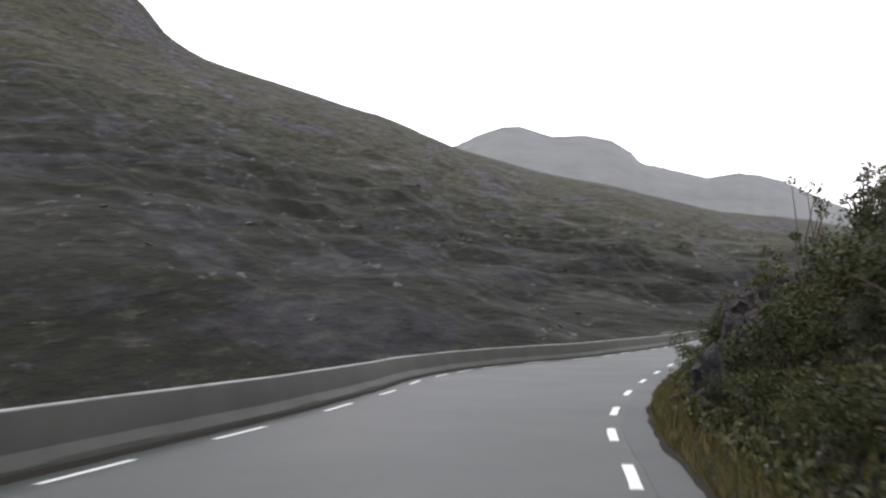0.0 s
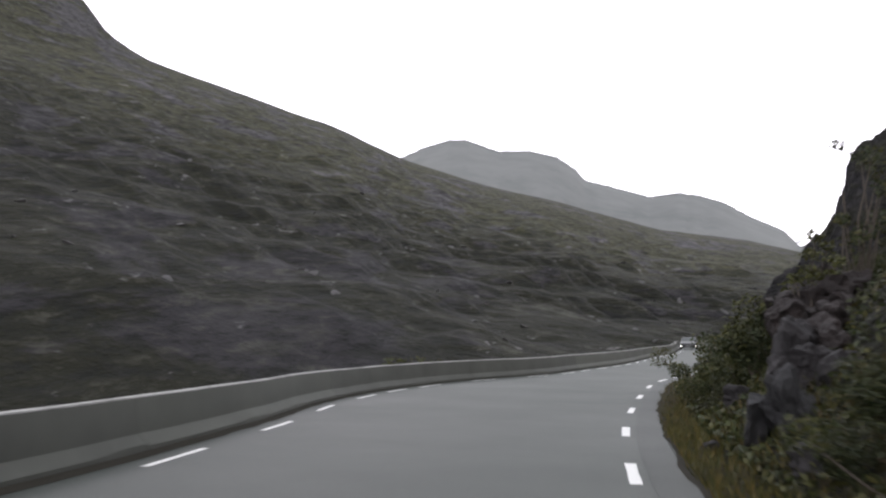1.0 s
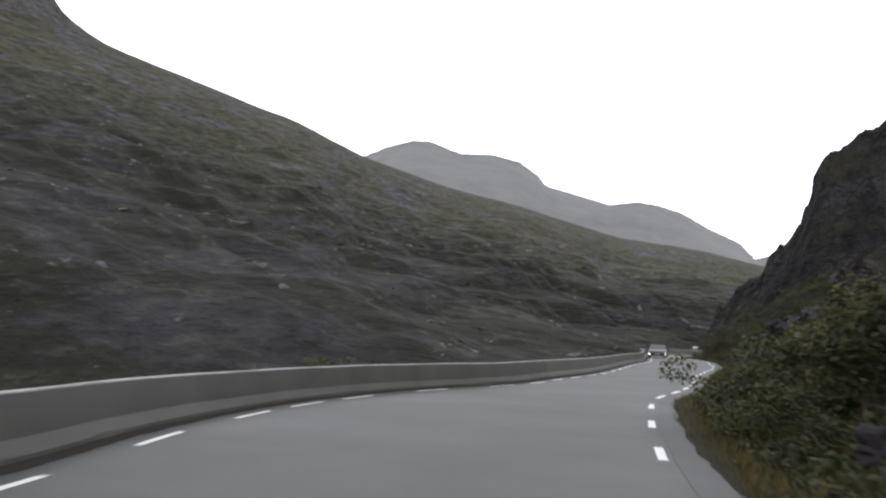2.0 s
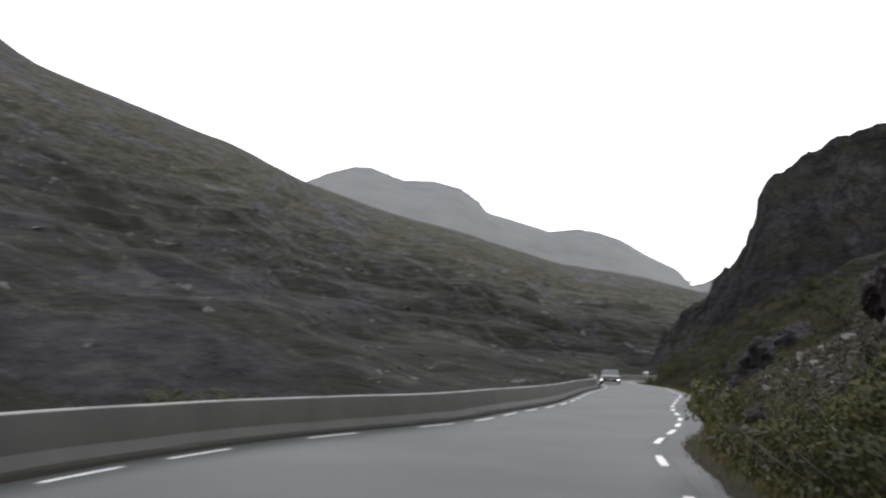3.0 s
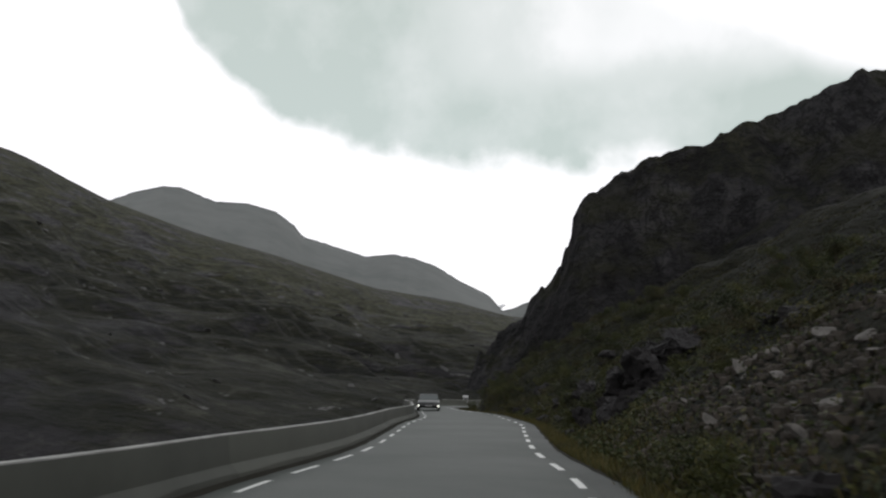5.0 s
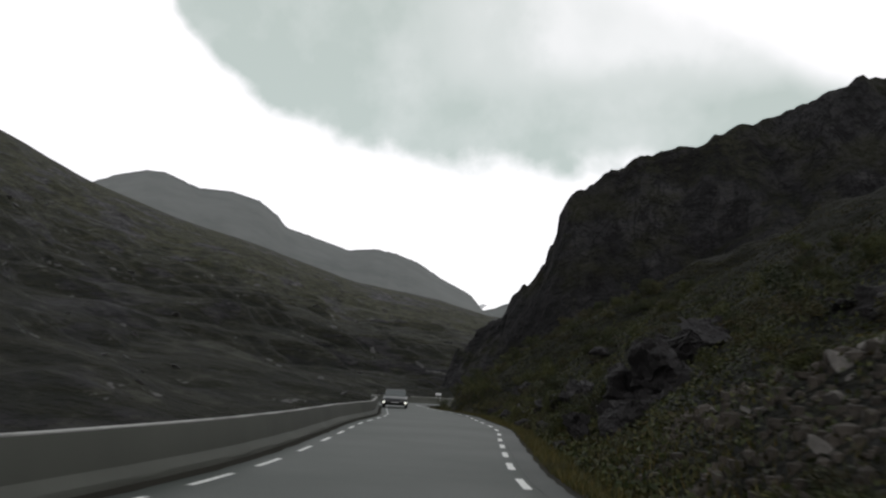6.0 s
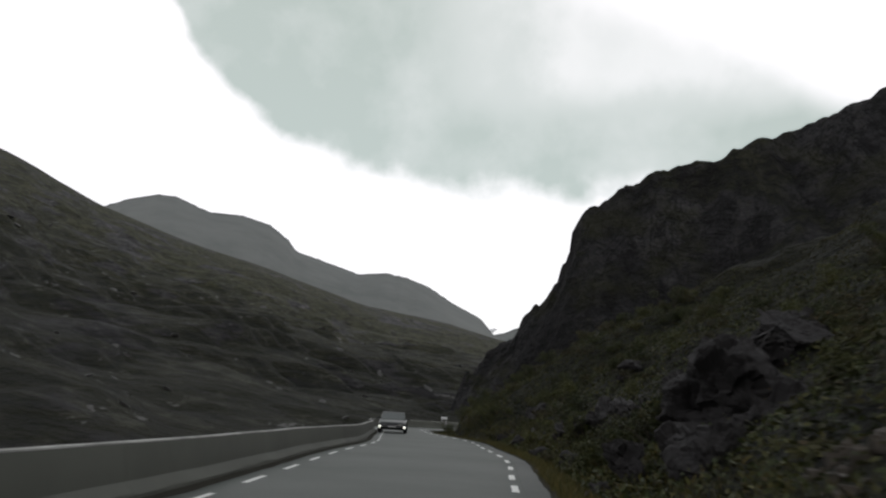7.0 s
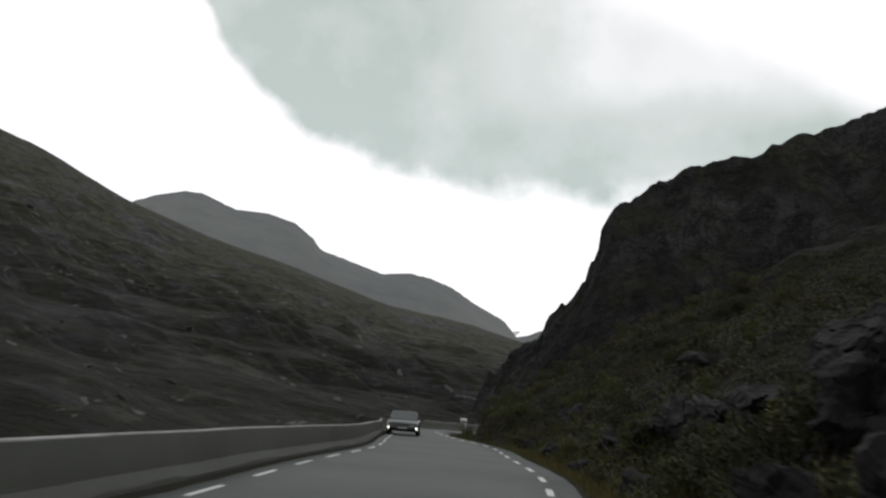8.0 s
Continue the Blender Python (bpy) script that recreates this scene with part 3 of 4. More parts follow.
def build_barrier():
    s = along(WALLSIDE)
    # section: metres outwards from the foot, height
    sect = [(0.03, -0.12), (0.02, 0.085), (0.0, 0.115), (-0.1, 0.215), (-0.125, 0.245), (-0.175, 0.69), (-0.19, 0.725), (-0.4, 0.725), (-0.44, -0.6)]
    cap = [(-0.18, 0.718), (-0.182, 0.737), (-0.195, 0.746), (-0.28, 0.746), (-0.295, 0.718)]
    # one joint stands where the older, darker wall meets paler lengths
    length, newer = 12.0, float(np.interp(49.8, WALLSIDE[:252, 1], s[:252]))
    at, n = newer % length, 0
    while at + 2 < s[-1]:
        q = np.linspace(at + 0.006, min(at + length - 0.006, s[-1]), 25)
        for name, prof, me_mat in (("wall_segment", sect, CONCRETE if at < newer - 1 else CONCRETE_PALE), ("coping", cap, CONCRETE_CAP)):
            verts, faces = [], []
            for v in q:
                p = np.array([np.interp(v, s, WALLSIDE[:, 0]), np.interp(v, s, WALLSIDE[:, 1])])
                a = np.array([np.interp(v, s, ACROSS[:, 0]), np.interp(v, s, ACROSS[:, 1])])
                for o, h in prof:
                    wear = 0.025 * noise.noise(Vector((v * 0.7, 3.0, 0.7))) if 0.1 < h < 0.25 else 0.0
                    verts.append((p[0] + a[0] * (o + wear), p[1] + a[1] * (o + wear), grade(p[1]) + h + 0.01 * noise.noise(Vector((v * 0.3, 0.4, 1.0))) + wear * 0.6))
            m = len(prof)
            for i in range(len(q) - 1):
                for j in range(m - 1):
                    faces.append((i * m + j, (i + 1) * m + j, (i + 1) * m + j + 1, i * m + j + 1))
                if name == "coping":
                    faces.append((i * m + m - 1, (i + 1) * m + m - 1, (i + 1) * m, i * m))
            faces.append(tuple(range(m)))
            faces.append(tuple(range((len(q) - 1) * m + m - 1, (len(q) - 1) * m - 1, -1)))
            me = mesh(name, verts, faces, me_mat, True)
            me.set_sharp_from_angle(angle=radians(20))
            part(name, me, barrier)
        at += length
        n += 1


build_barrier()

# ---------------------------------------------------------------- second ridge and snow
def build_far_ridge():
    verts, faces = [], []
    az = np.radians(np.linspace(-12, 6, 60))
    for i, a in enumerate(az):
        el = np.interp(math.degrees(a), [-12, -8.2, -7.2, -5, 6], [4.6, 5.2, 5.35, 6.3, 8.5])
        top = 4100 * math.tan(radians(el)) + 6 * noise.noise(Vector((i * 0.7, 1.0, 0.0)))
        for d, l in ((0.85, 0.5), (0.93, 0.8), (1.0, 1.0), (1.06, 0.8)):
            verts.append((-14 + math.sin(a) * 4100 * d, 32 + math.cos(a) * 4100 * d, top * l))
    for i in range(len(az) - 1):
        for j in range(3):
            faces.append((i * 4 + j, (i + 1) * 4 + j, (i + 1) * 4 + j + 1, i * 4 + j + 1))
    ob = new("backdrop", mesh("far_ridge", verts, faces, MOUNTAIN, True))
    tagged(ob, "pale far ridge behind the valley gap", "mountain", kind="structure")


build_far_ridge()


# ---------------------------------------------------------------- rocks
def ground_at(x, y):
    return float(ground_height(np.array([x]), np.array([y]))[0])


def cut_rock(name, seed, material, size=(1, 1, 1), detail=3, planes=10, rough=0.05, crack=0.0, deep=(0.5, 0.85)):
    """An angular block: a ball cut by chance planes, then roughened."""
    r = np.random.default_rng(seed + 500)
    bm = bmesh.new()
    bmesh.ops.create_icosphere(bm, subdivisions=detail, radius=1.0)
    cuts = []
    for k in range(planes):
        n = Vector(r.normal(0, 1, 3)).normalized()
        cuts.append((n, r.uniform(*deep)))
    tilt = Matrix.Rotation(r.uniform(-0.5, 0.5), 3, 'X') @ Matrix.Rotation(r.uniform(-0.5, 0.5), 3, 'Y')
    for v in bm.verts:
        for n, d in cuts:
            over = v.co.dot(n) - d
            if over > 0:
                v.co -= n * over
        p = v.co.copy()
        f = noise.fractal(p * 2.2 + Vector((seed * 1.7, seed, 3.0)), 0.8, 2.1, 5)
        v.co += p.normalized() * (rough * f)
        if crack:
            q = p + Vector((f, -f, f)) * 0.06
            for freq, amp in ((1.6, 0.28), (3.7, 0.13), (8.3, 0.04)):
                w = tilt @ q * freq
                c = noise.cell(Vector((w.x * 0.9 + seed, w.y * 0.9, w.z * 1.1)))
                v.co += p.normalized() * (amp * (c - 0.5) * crack)
        v.co = Vector((v.co.x * size[0], v.co.y * size[1], v.co.z * size[2]))
    return bm_mesh(name, bm, material)


GREY_ROCKS = [cut_rock("scree_rock", k, GRANITE, (1.25, 0.8, 0.5), 2, 7 + k % 3, 0.015, 0.0, (0.3, 0.6)) for k in range(8)]
DARK_ROCKS = [cut_rock("dark_rock", k + 20, DARK_ROCK, (1, 0.9, 0.7), 3, 6, 0.05, 0.7) for k in range(4)]


def edge_place(y, d):
    """The place d metres up the hillside from the asphalt's edge, near that y."""
    k = int(np.argmin(np.abs(HILLSIDE[:252, 1] - y)))
    p = HILLSIDE[k] + ACROSS[k] * d
    return p[0], p[1]


def put_rock(x, y, s, me, label, group, name="rock", sink=0.25, squash=(1, 1, 1)):
    ob = new(name, me)
    z = ground_at(x, y)
    ob.matrix_basis = pose(x, y, z + s * 0.5 - s * sink, *rng.uniform(-38, 38, 2), rng.uniform(0, 360)) @ Matrix.Diagonal((s * squash[0], s * squash[1], s * squash[2], 1))
    return tagged(ob, label, "rock", group)


def bare_scree(x, y, d):
    """Whether the slope lies bare here, under loose rock."""
    if not (42.5 < y < 62 and 1.0 < d < 17):
        return False
    return noise.noise(Vector((x * 0.25, y * 0.25, 2.0))) + 0.5 * noise.noise(Vector((x * 1.1, y * 1.1, 5.0))) > -0.4 + 0.6 * max(0.0, (y - 54) / 8) + 0.4 * max(0.0, (45 - y) / 2)


def scree():
    """Loose grey rocks on the bare slope."""
    for k in range(430):
        y = rng.uniform(43, 61)
        d = 1.3 + 15 * rng.random() ** 0.85
        s = 0.085 + 0.26 * rng.random() ** 2.3
        x, yy = edge_place(y, d)
        if not bare_scree(x, yy, d):
            continue
        put_rock(x, yy, s, GREY_ROCKS[k % 8], "angular grey granite rock lying on the scree slope", "scree rocks")
    verts, faces = [], []
    ico = bmesh.new()
    bmesh.ops.create_icosphere(ico, subdivisions=1, radius=1.0)
    co = np.array([v.co for v in ico.verts])
    fc = [[v.index for v in f.verts] for f in ico.faces]
    ico.free()
    n = 9000
    ys, ds = rng.uniform(42, 64, n), 0.9 + 14 * rng.random(n)
    ks = np.abs(HILLSIDE[:252, 1][None] - ys[:, None]).argmin(1)
    pp = HILLSIDE[ks] + ACROSS[ks] * ds[:, None]
    zz = ground_height(pp[:, 0], pp[:, 1])
    for (x, y), z, d in zip(pp, zz, ds):
        if not bare_scree(x, y, d):
            continue
        s = 0.035 + 0.12 * rng.random() ** 2
        q = np.clip(co, -rng.uniform(0.4, 0.8), rng.uniform(0.4, 0.8)) * (s * rng.uniform(0.6, 1.7, 3)) * rng.uniform(0.8, 1.2, (len(co), 1)) + np.array([x, y, z + s * 0.3])
        o = len(verts)
        verts.extend(q)
        faces.extend([[o + i for i in f] for f in fc])
    tagged(new("scree_stones", mesh("scree_stones", verts, faces, STONY_SOIL)), "small brown-grey stones strewn over the scree slope", "stones", kind="stuff")


scree()


def outcrop(y, d, up, size, seed, label, blocks=6, stone=DARK_ROCK, detail=4):
    """A craggy ledge set into the slope d metres above the road's edge, of several broken blocks."""
    x, yy = edge_place(y, d)
    k = int(np.argmin(np.abs(HILLSIDE[:252, 1] - y)))
    turn = math.degrees(math.atan2(ACROSS[k, 1], ACROSS[k, 0]))
    ob = new("rock_outcrop")
    tagged(ob, label, "rock")
    ob.matrix_basis = pose(x, yy, ground_at(x, yy) + up, 0, 0, turn)
    r = np.random.default_rng(seed)
    for j in range(blocks):
        f = r.uniform(0.38, 0.7) if blocks > 3 else r.uniform(0.8, 1.0)
        me = cut_rock("block", seed * 20 + j, stone, (size[0] * f, size[1] * f, size[2] * f * 1.1), detail, 9, 0.05, 0.5, (0.4, 0.8))
        b = part("block", me, ob)
        v = (j + 0.5) / blocks * 2 - 1
        b.matrix_basis = pose(r.uniform(-0.35, 0.75) * size[0], (v + r.uniform(-0.2, 0.2)) * size[1] * 1.1, r.uniform(-0.45, 0.35) * size[2] * (1 - 0.4 * abs(v)), *r.uniform(-16, 16, 3))


outcrop(18.4, 1.0, 0.35, (0.5, 0.65, 0.7), 1, "big grey slab of rock leaning in the grassy verge", 2, SLAB_ROCK)
outcrop(19.6, 1.75, 0.4, (0.8, 1.1, 1.0), 15, "dark hollow rock wall above the verge", 5)
outcrop(21.4, 2.3, 0.5, (0.9, 1.4, 1.0), 2, "dark wet rock ledge under shrubs on the bank", 6, RUST_ROCK)
outcrop(24.2, 3.2, 0.5, (1.0, 1.6, 1.0), 3, "dark brown rock ledge above the roadside bank", 6, RUST_ROCK)
outcrop(47.2, 5.0, 0.9, (0.9, 1.3, 1.4), 10, "dark brown rock pillar beside the scree", 5, RUST_ROCK)
outcrop(52.0, 10.5, 0.3, (1.0, 1.8, 1.0), 11, "weathered grey-brown crag above the scree", 5, RUST_ROCK)
outcrop(68.8, 3.4, 0.2, (1.5, 2.0, 1.6), 4, "dark fractured rock buttress standing above the road edge", 6, DARK_ROCK, 5)
outcrop(66.3, 2.1, 0.0, (1.2, 1.7, 1.2), 14, "dark rock foot of the buttress beside the road", 5, DARK_ROCK, 5)
outcrop(72.5, 5.4, 0.4, (1.4, 2.2, 1.3), 9, "dark rock buttress with mossy top on the slope", 6, DARK_ROCK, 5)
outcrop(77.0, 3.3, 0.5, (0.9, 2.0, 1.0), 12, "dark jagged rock rib running up the slope")
outcrop(81.0, 2.4, 0.4, (0.8, 1.8, 0.9), 5, "low dark rock ledge above the roadside grass")
outcrop(85.5, 1.9, 0.2, (0.7, 1.8, 0.8), 6, "dark cracked rock ledge above the road")
outcrop(90.0, 1.6, 0.1, (0.6, 1.6, 0.7), 13, "dark broken rock ledge close to the road edge")
outcrop(99.0, 2.6, 0.0, (1.0, 2.6, 1.2), 7, "dark rock shoulder at the bend of the road")
outcrop(62.0, 7.0, 0.0, (1.0, 2.2, 0.8), 8, "grey rock ledge with heath on the slope")
for yy, dd, ss in ((16, 1.1, 0.35), (19.5, 0.5, 0.22), (24, 1.5, 0.4), (30, 1.3, 0.3), (44.0, 0.9, 0.3), (45.5, 1.5, 0.5), (68, 0.9, 0.35), (76, 1.1, 0.5), (84.5, 0.8, 0.5), (93, 1.0, 0.6), (101, 1.3, 0.8), (79, 4, 0.6), (74, 6, 0.7), (90, 5.5, 0.8)):
    px, py = edge_place(yy, dd)
    put_rock(px, py, ss, DARK_ROCKS[int(yy) % 4], "dark weathered rock in the roadside grass", "roadside rocks")


HILL_ROCKS = [cut_rock("hill_rock", k + 40, mat_rock("lichen_grey_rock", (0.1, 0.098, 0.096)), (1.3, 1.0, 0.55), 2, 7, 0.03, 0.4) for k in range(4)]


def hill_boulders():
    """Pale blocks and slabs lying about the far hillside."""
    for k in range(90):
        az, r = radians(rng.uniform(-62, -9)), 125 + 330 * rng.random() ** 1.3
        x, y = -14 + math.sin(az) * r, 32 + math.cos(az) * r
        if x > -48 and y > 140:
            continue
        put_rock(x, y, rng.uniform(0.4, 0.9) * (0.6 + r / 450), HILL_ROCKS[k % 4], "lichen-grey boulder half sunk in the heathy hillside", "hillside boulders", "boulder", 0.5, (1.7, 1.3, 0.9))


hill_boulders()


# ---------------------------------------------------------------- plants
def leaf_cloud(seed, n, radius, height, leaf, material, name, stems=7, lumps=9, tight=1.0):
    """A shrub's crown: leaves in uneven clumps round a few branches, as one crown mesh and one branch mesh."""
    r = np.random.default_rng(seed)
    lump = np.stack([r.normal(0, 0.5, lumps) * radius, r.normal(0, 0.5, lumps) * radius, height * r.uniform(0.25, 0.95, lumps)], 1)
    size = r.uniform(0.28, 0.55, lumps) * radius * tight
    verts, faces = [], []
    for k in range(n):
        i = r.integers(lumps)
        v = r.normal(0, 1, 3)
        v /= np.linalg.norm(v)
        c = lump[i] + v * size[i] * (0.55 + 0.5 * r.random()) * np.array([1, 1, 0.75])
        if c[2] < 0.02:
            c[2] = 0.02 + 0.1 * r.random()
        a = r.normal(0, 1, 3)
        a /= np.linalg.norm(a)
        b = np.cross(a, r.normal(0, 1, 3))
        b /= np.linalg.norm(b)
        s = leaf * r.uniform(0.6, 1.4)
        o = len(verts)
        verts += [c - a * s, c + b * s * 0.45, c + a * s, c - b * s * 0.45]
        faces.append((o, o + 1, o + 2, o + 3))
    crown = mesh(name, verts, faces, material)
    # branches fork from one root collar
    sv, sf = [np.array([0.03 * math.cos(j * math.pi / 2), 0.03 * math.sin(j * math.pi / 2), -0.25]) for j in range(4)], []
    for k in range(stems):
        q = lump[k % lumps] * np.array([1, 1, 0.95])
        m = q / 2 + r.normal(0, 0.08, 3)
        below = 0
        for c, rad, d in ((m, 0.015, q), (q, 0.006, q - m)):
            d = d / (np.linalg.norm(d) + 1e-9)
            e = np.cross(d, [0.3, 0.9, 0.2])
            e /= np.linalg.norm(e)
            w = np.cross(d, e)
            o = len(sv)
            for j in range(4):
                g = j * math.pi / 2
                sv.append(c + rad * (math.cos(g) * e + math.sin(g) * w))
            for j in range(4):
                sf.append((below + j, below + (j + 1) % 4, o + (j + 1) % 4, o + j))
            below = o
    return crown, mesh("stem", sv, sf, BARK)


BUSHES = [leaf_cloud(k, 2100, 0.75, 1.1, 0.038, LEAF, "crown") for k in range(4)]
SAPLINGS = [leaf_cloud(k + 30, 900, 0.8, 2.0, 0.045, LEAF, "crown", 9, 12) for k in range(3)]
WISPS = [leaf_cloud(k + 40, 900, 0.42, 2.0, 0.032, LEAF, "crown", 14, 14, 0.8) for k in range(2)]
HEATHS = [leaf_cloud(k + 60, 900, 0.7, 0.5, 0.04, HEATHER, "crown", 6, 10) for k in range(3)]


def shrub(kind, pair, x, y, z, s, label, group):
    ob = new(kind)
    tagged(ob, label, "shrub", group)
    part("crown", pair[0], ob)
    part("stem", pair[1], ob)
    ob.matrix_basis = pose(x, y, z, 0, 0, rng.uniform(0, 360)) @ Matrix.Diagonal((s * rng.uniform(0.85, 1.2), s * rng.uniform(0.85, 1.2), s * rng.uniform(0.8, 1.15), 1))


def plant_bank():
    for k in range(230):
        y = rng.uniform(3, 37)
        d = 1.1 + 10 * rng.random() ** 1.2
        x, yy = edge_place(y, d)
        if 17 < yy < 23 and 0.9 < d < 4.6 or 22 < yy < 28 and 1.4 < d < 5.5 and rng.random() < 0.85:
            continue
        s = rng.uniform(0.5, 1.05) * (0.75 if d < 2 else 1.0)
        shrub("shrub", BUSHES[k % 4], x, yy, ground_at(x, yy) - 0.08, s, "dense dark green leafy shrub on the roadside bank", "bank shrubs")
    for k in range(26):
        y = rng.uniform(2, 13)
        x, yy = edge_place(y, rng.uniform(6, 9))
        shrub("sapling", SAPLINGS[k % 3], x, yy, ground_at(x, yy) - 0.1, rng.uniform(0.7, 1.15), "thin wind-bent green sapling on top of the bank", "saplings")
    for k, (x, y, top) in enumerate(((-6.0, 25.8, 4.75), (-5.4, 27.6, 5.6), (-3.6, 25.5, 6.6))):
        z = ground_at(x, y) - 0.1
        shrub("sapling", WISPS[k % 2], x, y, z, (top - z) / 2.0, "thin sparse-leaved sapling leaning over the bank", "saplings")
    for k in range(330):
        y = rng.uniform(36, 124)
        d = 0.9 + 14 * rng.random() ** 1.4
        x, yy = edge_place(y, d)
        if bare_scree(x, yy, d) and rng.random() < 0.9 or 63 < yy < 71 and d < 4:
            continue
        pair = HEATHS[k % 3] if rng.random() < 0.6 else BUSHES[k % 4]
        shrub("heath_shrub", pair, x, yy, ground_at(x, yy) - 0.06, rng.uniform(0.5, 1.0), "low brown-green heath shrub on the slope", "heath shrubs")
    for k in range(8):
        x, yy = edge_place(28.5 + k * 0.8, rng.uniform(1.6, 2.1))
        shrub("shrub", BUSHES[k % 4], x, yy, ground_at(x, yy) - 0.1, rng.uniform(1.1, 1.4), "tall green shrub leaning over the asphalt edge", "bank shrubs")
    for k in range(7):
        x, yy = edge_place(25.6 + k * 0.6, rng.uniform(2.2, 3.4))
        shrub("shrub", BUSHES[k % 4], x, yy, ground_at(x, yy) - 0.1, rng.uniform(1.1, 1.4), "green shrub growing beside the dark rock ledge", "bank shrubs")
    for y, o, s in ((9, 1.4, 0.9), (14, 1.6, 0.8), (19.5, 1.3, 1.0), (21.5, 1.6, 0.9), (33, 1.5, 1.1), (38, 2.0, 1.5), (40, 2.2, 1.4), (46, 2.2, 1.2), (55, 2.4, 1.3), (67, 3, 1.3)):
        k = int(np.argmin(np.abs(WALLSIDE[:252, 1] - y)))
        p = WALLSIDE[k] - ACROSS[k] * (o + 0.7 * s)
        shrub("shrub", BUSHES[int(y) % 4], p[0], p[1], ground_at(p[0], p[1]) - 0.05, s, "yellow-green shrub growing just behind the road wall", "shrubs behind the wall")


plant_bank()


def cover(name, label, n, y_lo, y_hi, d_lo, d_hi, leaf, lift, material, power=1.4, blades=False):
    """Low growth strewn over the bank as one sheet of many small leaves or blades."""
    ys = rng.uniform(y_lo, y_hi, n)
    ds = d_lo + (d_hi - d_lo) * rng.random(n) ** power
    ks = np.abs(HILLSIDE[:252, 1][None] - ys[:, None]).argmin(1)
    along_dir = np.stack([-ACROSS[ks, 1], ACROSS[ks, 0]], 1)
    pp = HILLSIDE[ks] + ACROSS[ks] * ds[:, None] + along_dir * rng.uniform(-0.4, 0.4, n)[:, None]
    keep = np.array([not bare_scree(px, py, d) or q < 0.38 for (px, py), d, q in zip(pp, ds, rng.random(n))])
    pp, n = pp[keep], int(keep.sum())
    zz = ground_height(pp[:, 0], pp[:, 1])
    c = np.column_stack([pp, zz + rng.random(n) * lift])
    if blades:
        a = np.column_stack([rng.normal(0, 0.35, n), rng.normal(0, 0.35, n), np.ones(n)])
    else:
        a = rng.normal(0, 1, (n, 3))
    a /= np.linalg.norm(a, axis=1)[:, None]
    b = np.cross(a, rng.normal(0, 1, (n, 3)))
    b /= np.linalg.norm(b, axis=1)[:, None]
    s = (leaf * rng.uniform(0.6, 1.5, n))[:, None]
    wide = 0.06 if blades else 0.45
    v = np.stack([c - a * s * (0 if blades else 1) - (b * s * wide if blades else 0), c + b * s * wide, c + a * s, c - b * s * wide], 1).reshape(-1, 3)
    if blades:
        f = np.arange(n)[:, None] * 4 + np.array([[1, 2, 3]])
    else:
        f = np.arange(n)[:, None] * 4 + np.arange(4)[None]
    tagged(new(name, mesh(name, v, f, material)), label, name.replace("_", " "), kind="stuff")


cover("heath", "low brown-green heath covering the bank", 80000, 0, 126, 0.8, 24, 0.06, 0.16, HEATHER)
cover("undergrowth", "green leafy undergrowth on the roadside bank", 90000, 2, 120, 0.7, 14, 0.055, 0.25, LEAF)
cover("grass", "yellowed tufts of grass along the road edge", 60000, -2, 122, 0.08, 2.4, 0.17, 0.02, GRASS, 2.2, True)


# ---------------------------------------------------------------- vehicles
def mat_simple(name, c, rough, metal=0.0, emit=0.0):
    m = bpy.data.materials.new(name)
    m.use_nodes = True
    b = m.node_tree.nodes["Principled BSDF"]
    b.inputs["Base Color"].default_value = (*c, 1)
    b.inputs["Roughness"].default_value, b.inputs["Metallic"].default_value = rough, metal
    if name.endswith("car_paint"):
        b.inputs["Coat Weight"].default_value, b.inputs["Coat Roughness"].default_value = 0.45, 0.12
    if emit:
        b.inputs["Emission Color"].default_value, b.inputs["Emission Strength"].default_value = (1, 0.97, 0.9, 1), emit
    return m


PAINT_DARK = mat_simple("dark_grey_car_paint", (0.014, 0.015, 0.015), 0.35, 0.1)
PAINT_WHITE = mat_simple("white_car_paint", (0.75, 0.76, 0.77), 0.3)
# the glass's pale base colour stands in for bright sky mirrored in it
GLASS_CAR = mat_simple("car_glass", (0.1, 0.108, 0.105), 0.1)
TYRE, RIM = mat_simple("tyre_rubber", (0.015, 0.015, 0.015), 0.85), mat_simple("alloy_rim", (0.5, 0.5, 0.52), 0.35, 1.0)
LAMP_ON = mat_simple("headlight_on", (0.9, 0.9, 0.9), 0.2, 0.0, 4.5)
TRIM_DARK, PLATE = mat_simple("black_trim", (0.02, 0.02, 0.022), 0.5), mat_simple("plate_white", (0.25, 0.25, 0.25), 0.5)


def loft(name, sections, material, smooth=True):
    """A closed skin through cross-sections of equal counts."""
    verts, faces, m = [v for s in sections for v in s], [], len(sections[0])
    for i in range(len(sections) - 1):
        for j in range(m):
            faces.append((i * m + j, i * m + (j + 1) % m, (i + 1) * m + (j + 1) % m, (i + 1) * m + j))
    faces.append(tuple(range(m - 1, -1, -1)))
    faces.append(tuple(range((len(sections) - 1) * m, len(sections) * m)))
    return mesh(name, verts, faces, material, smooth)


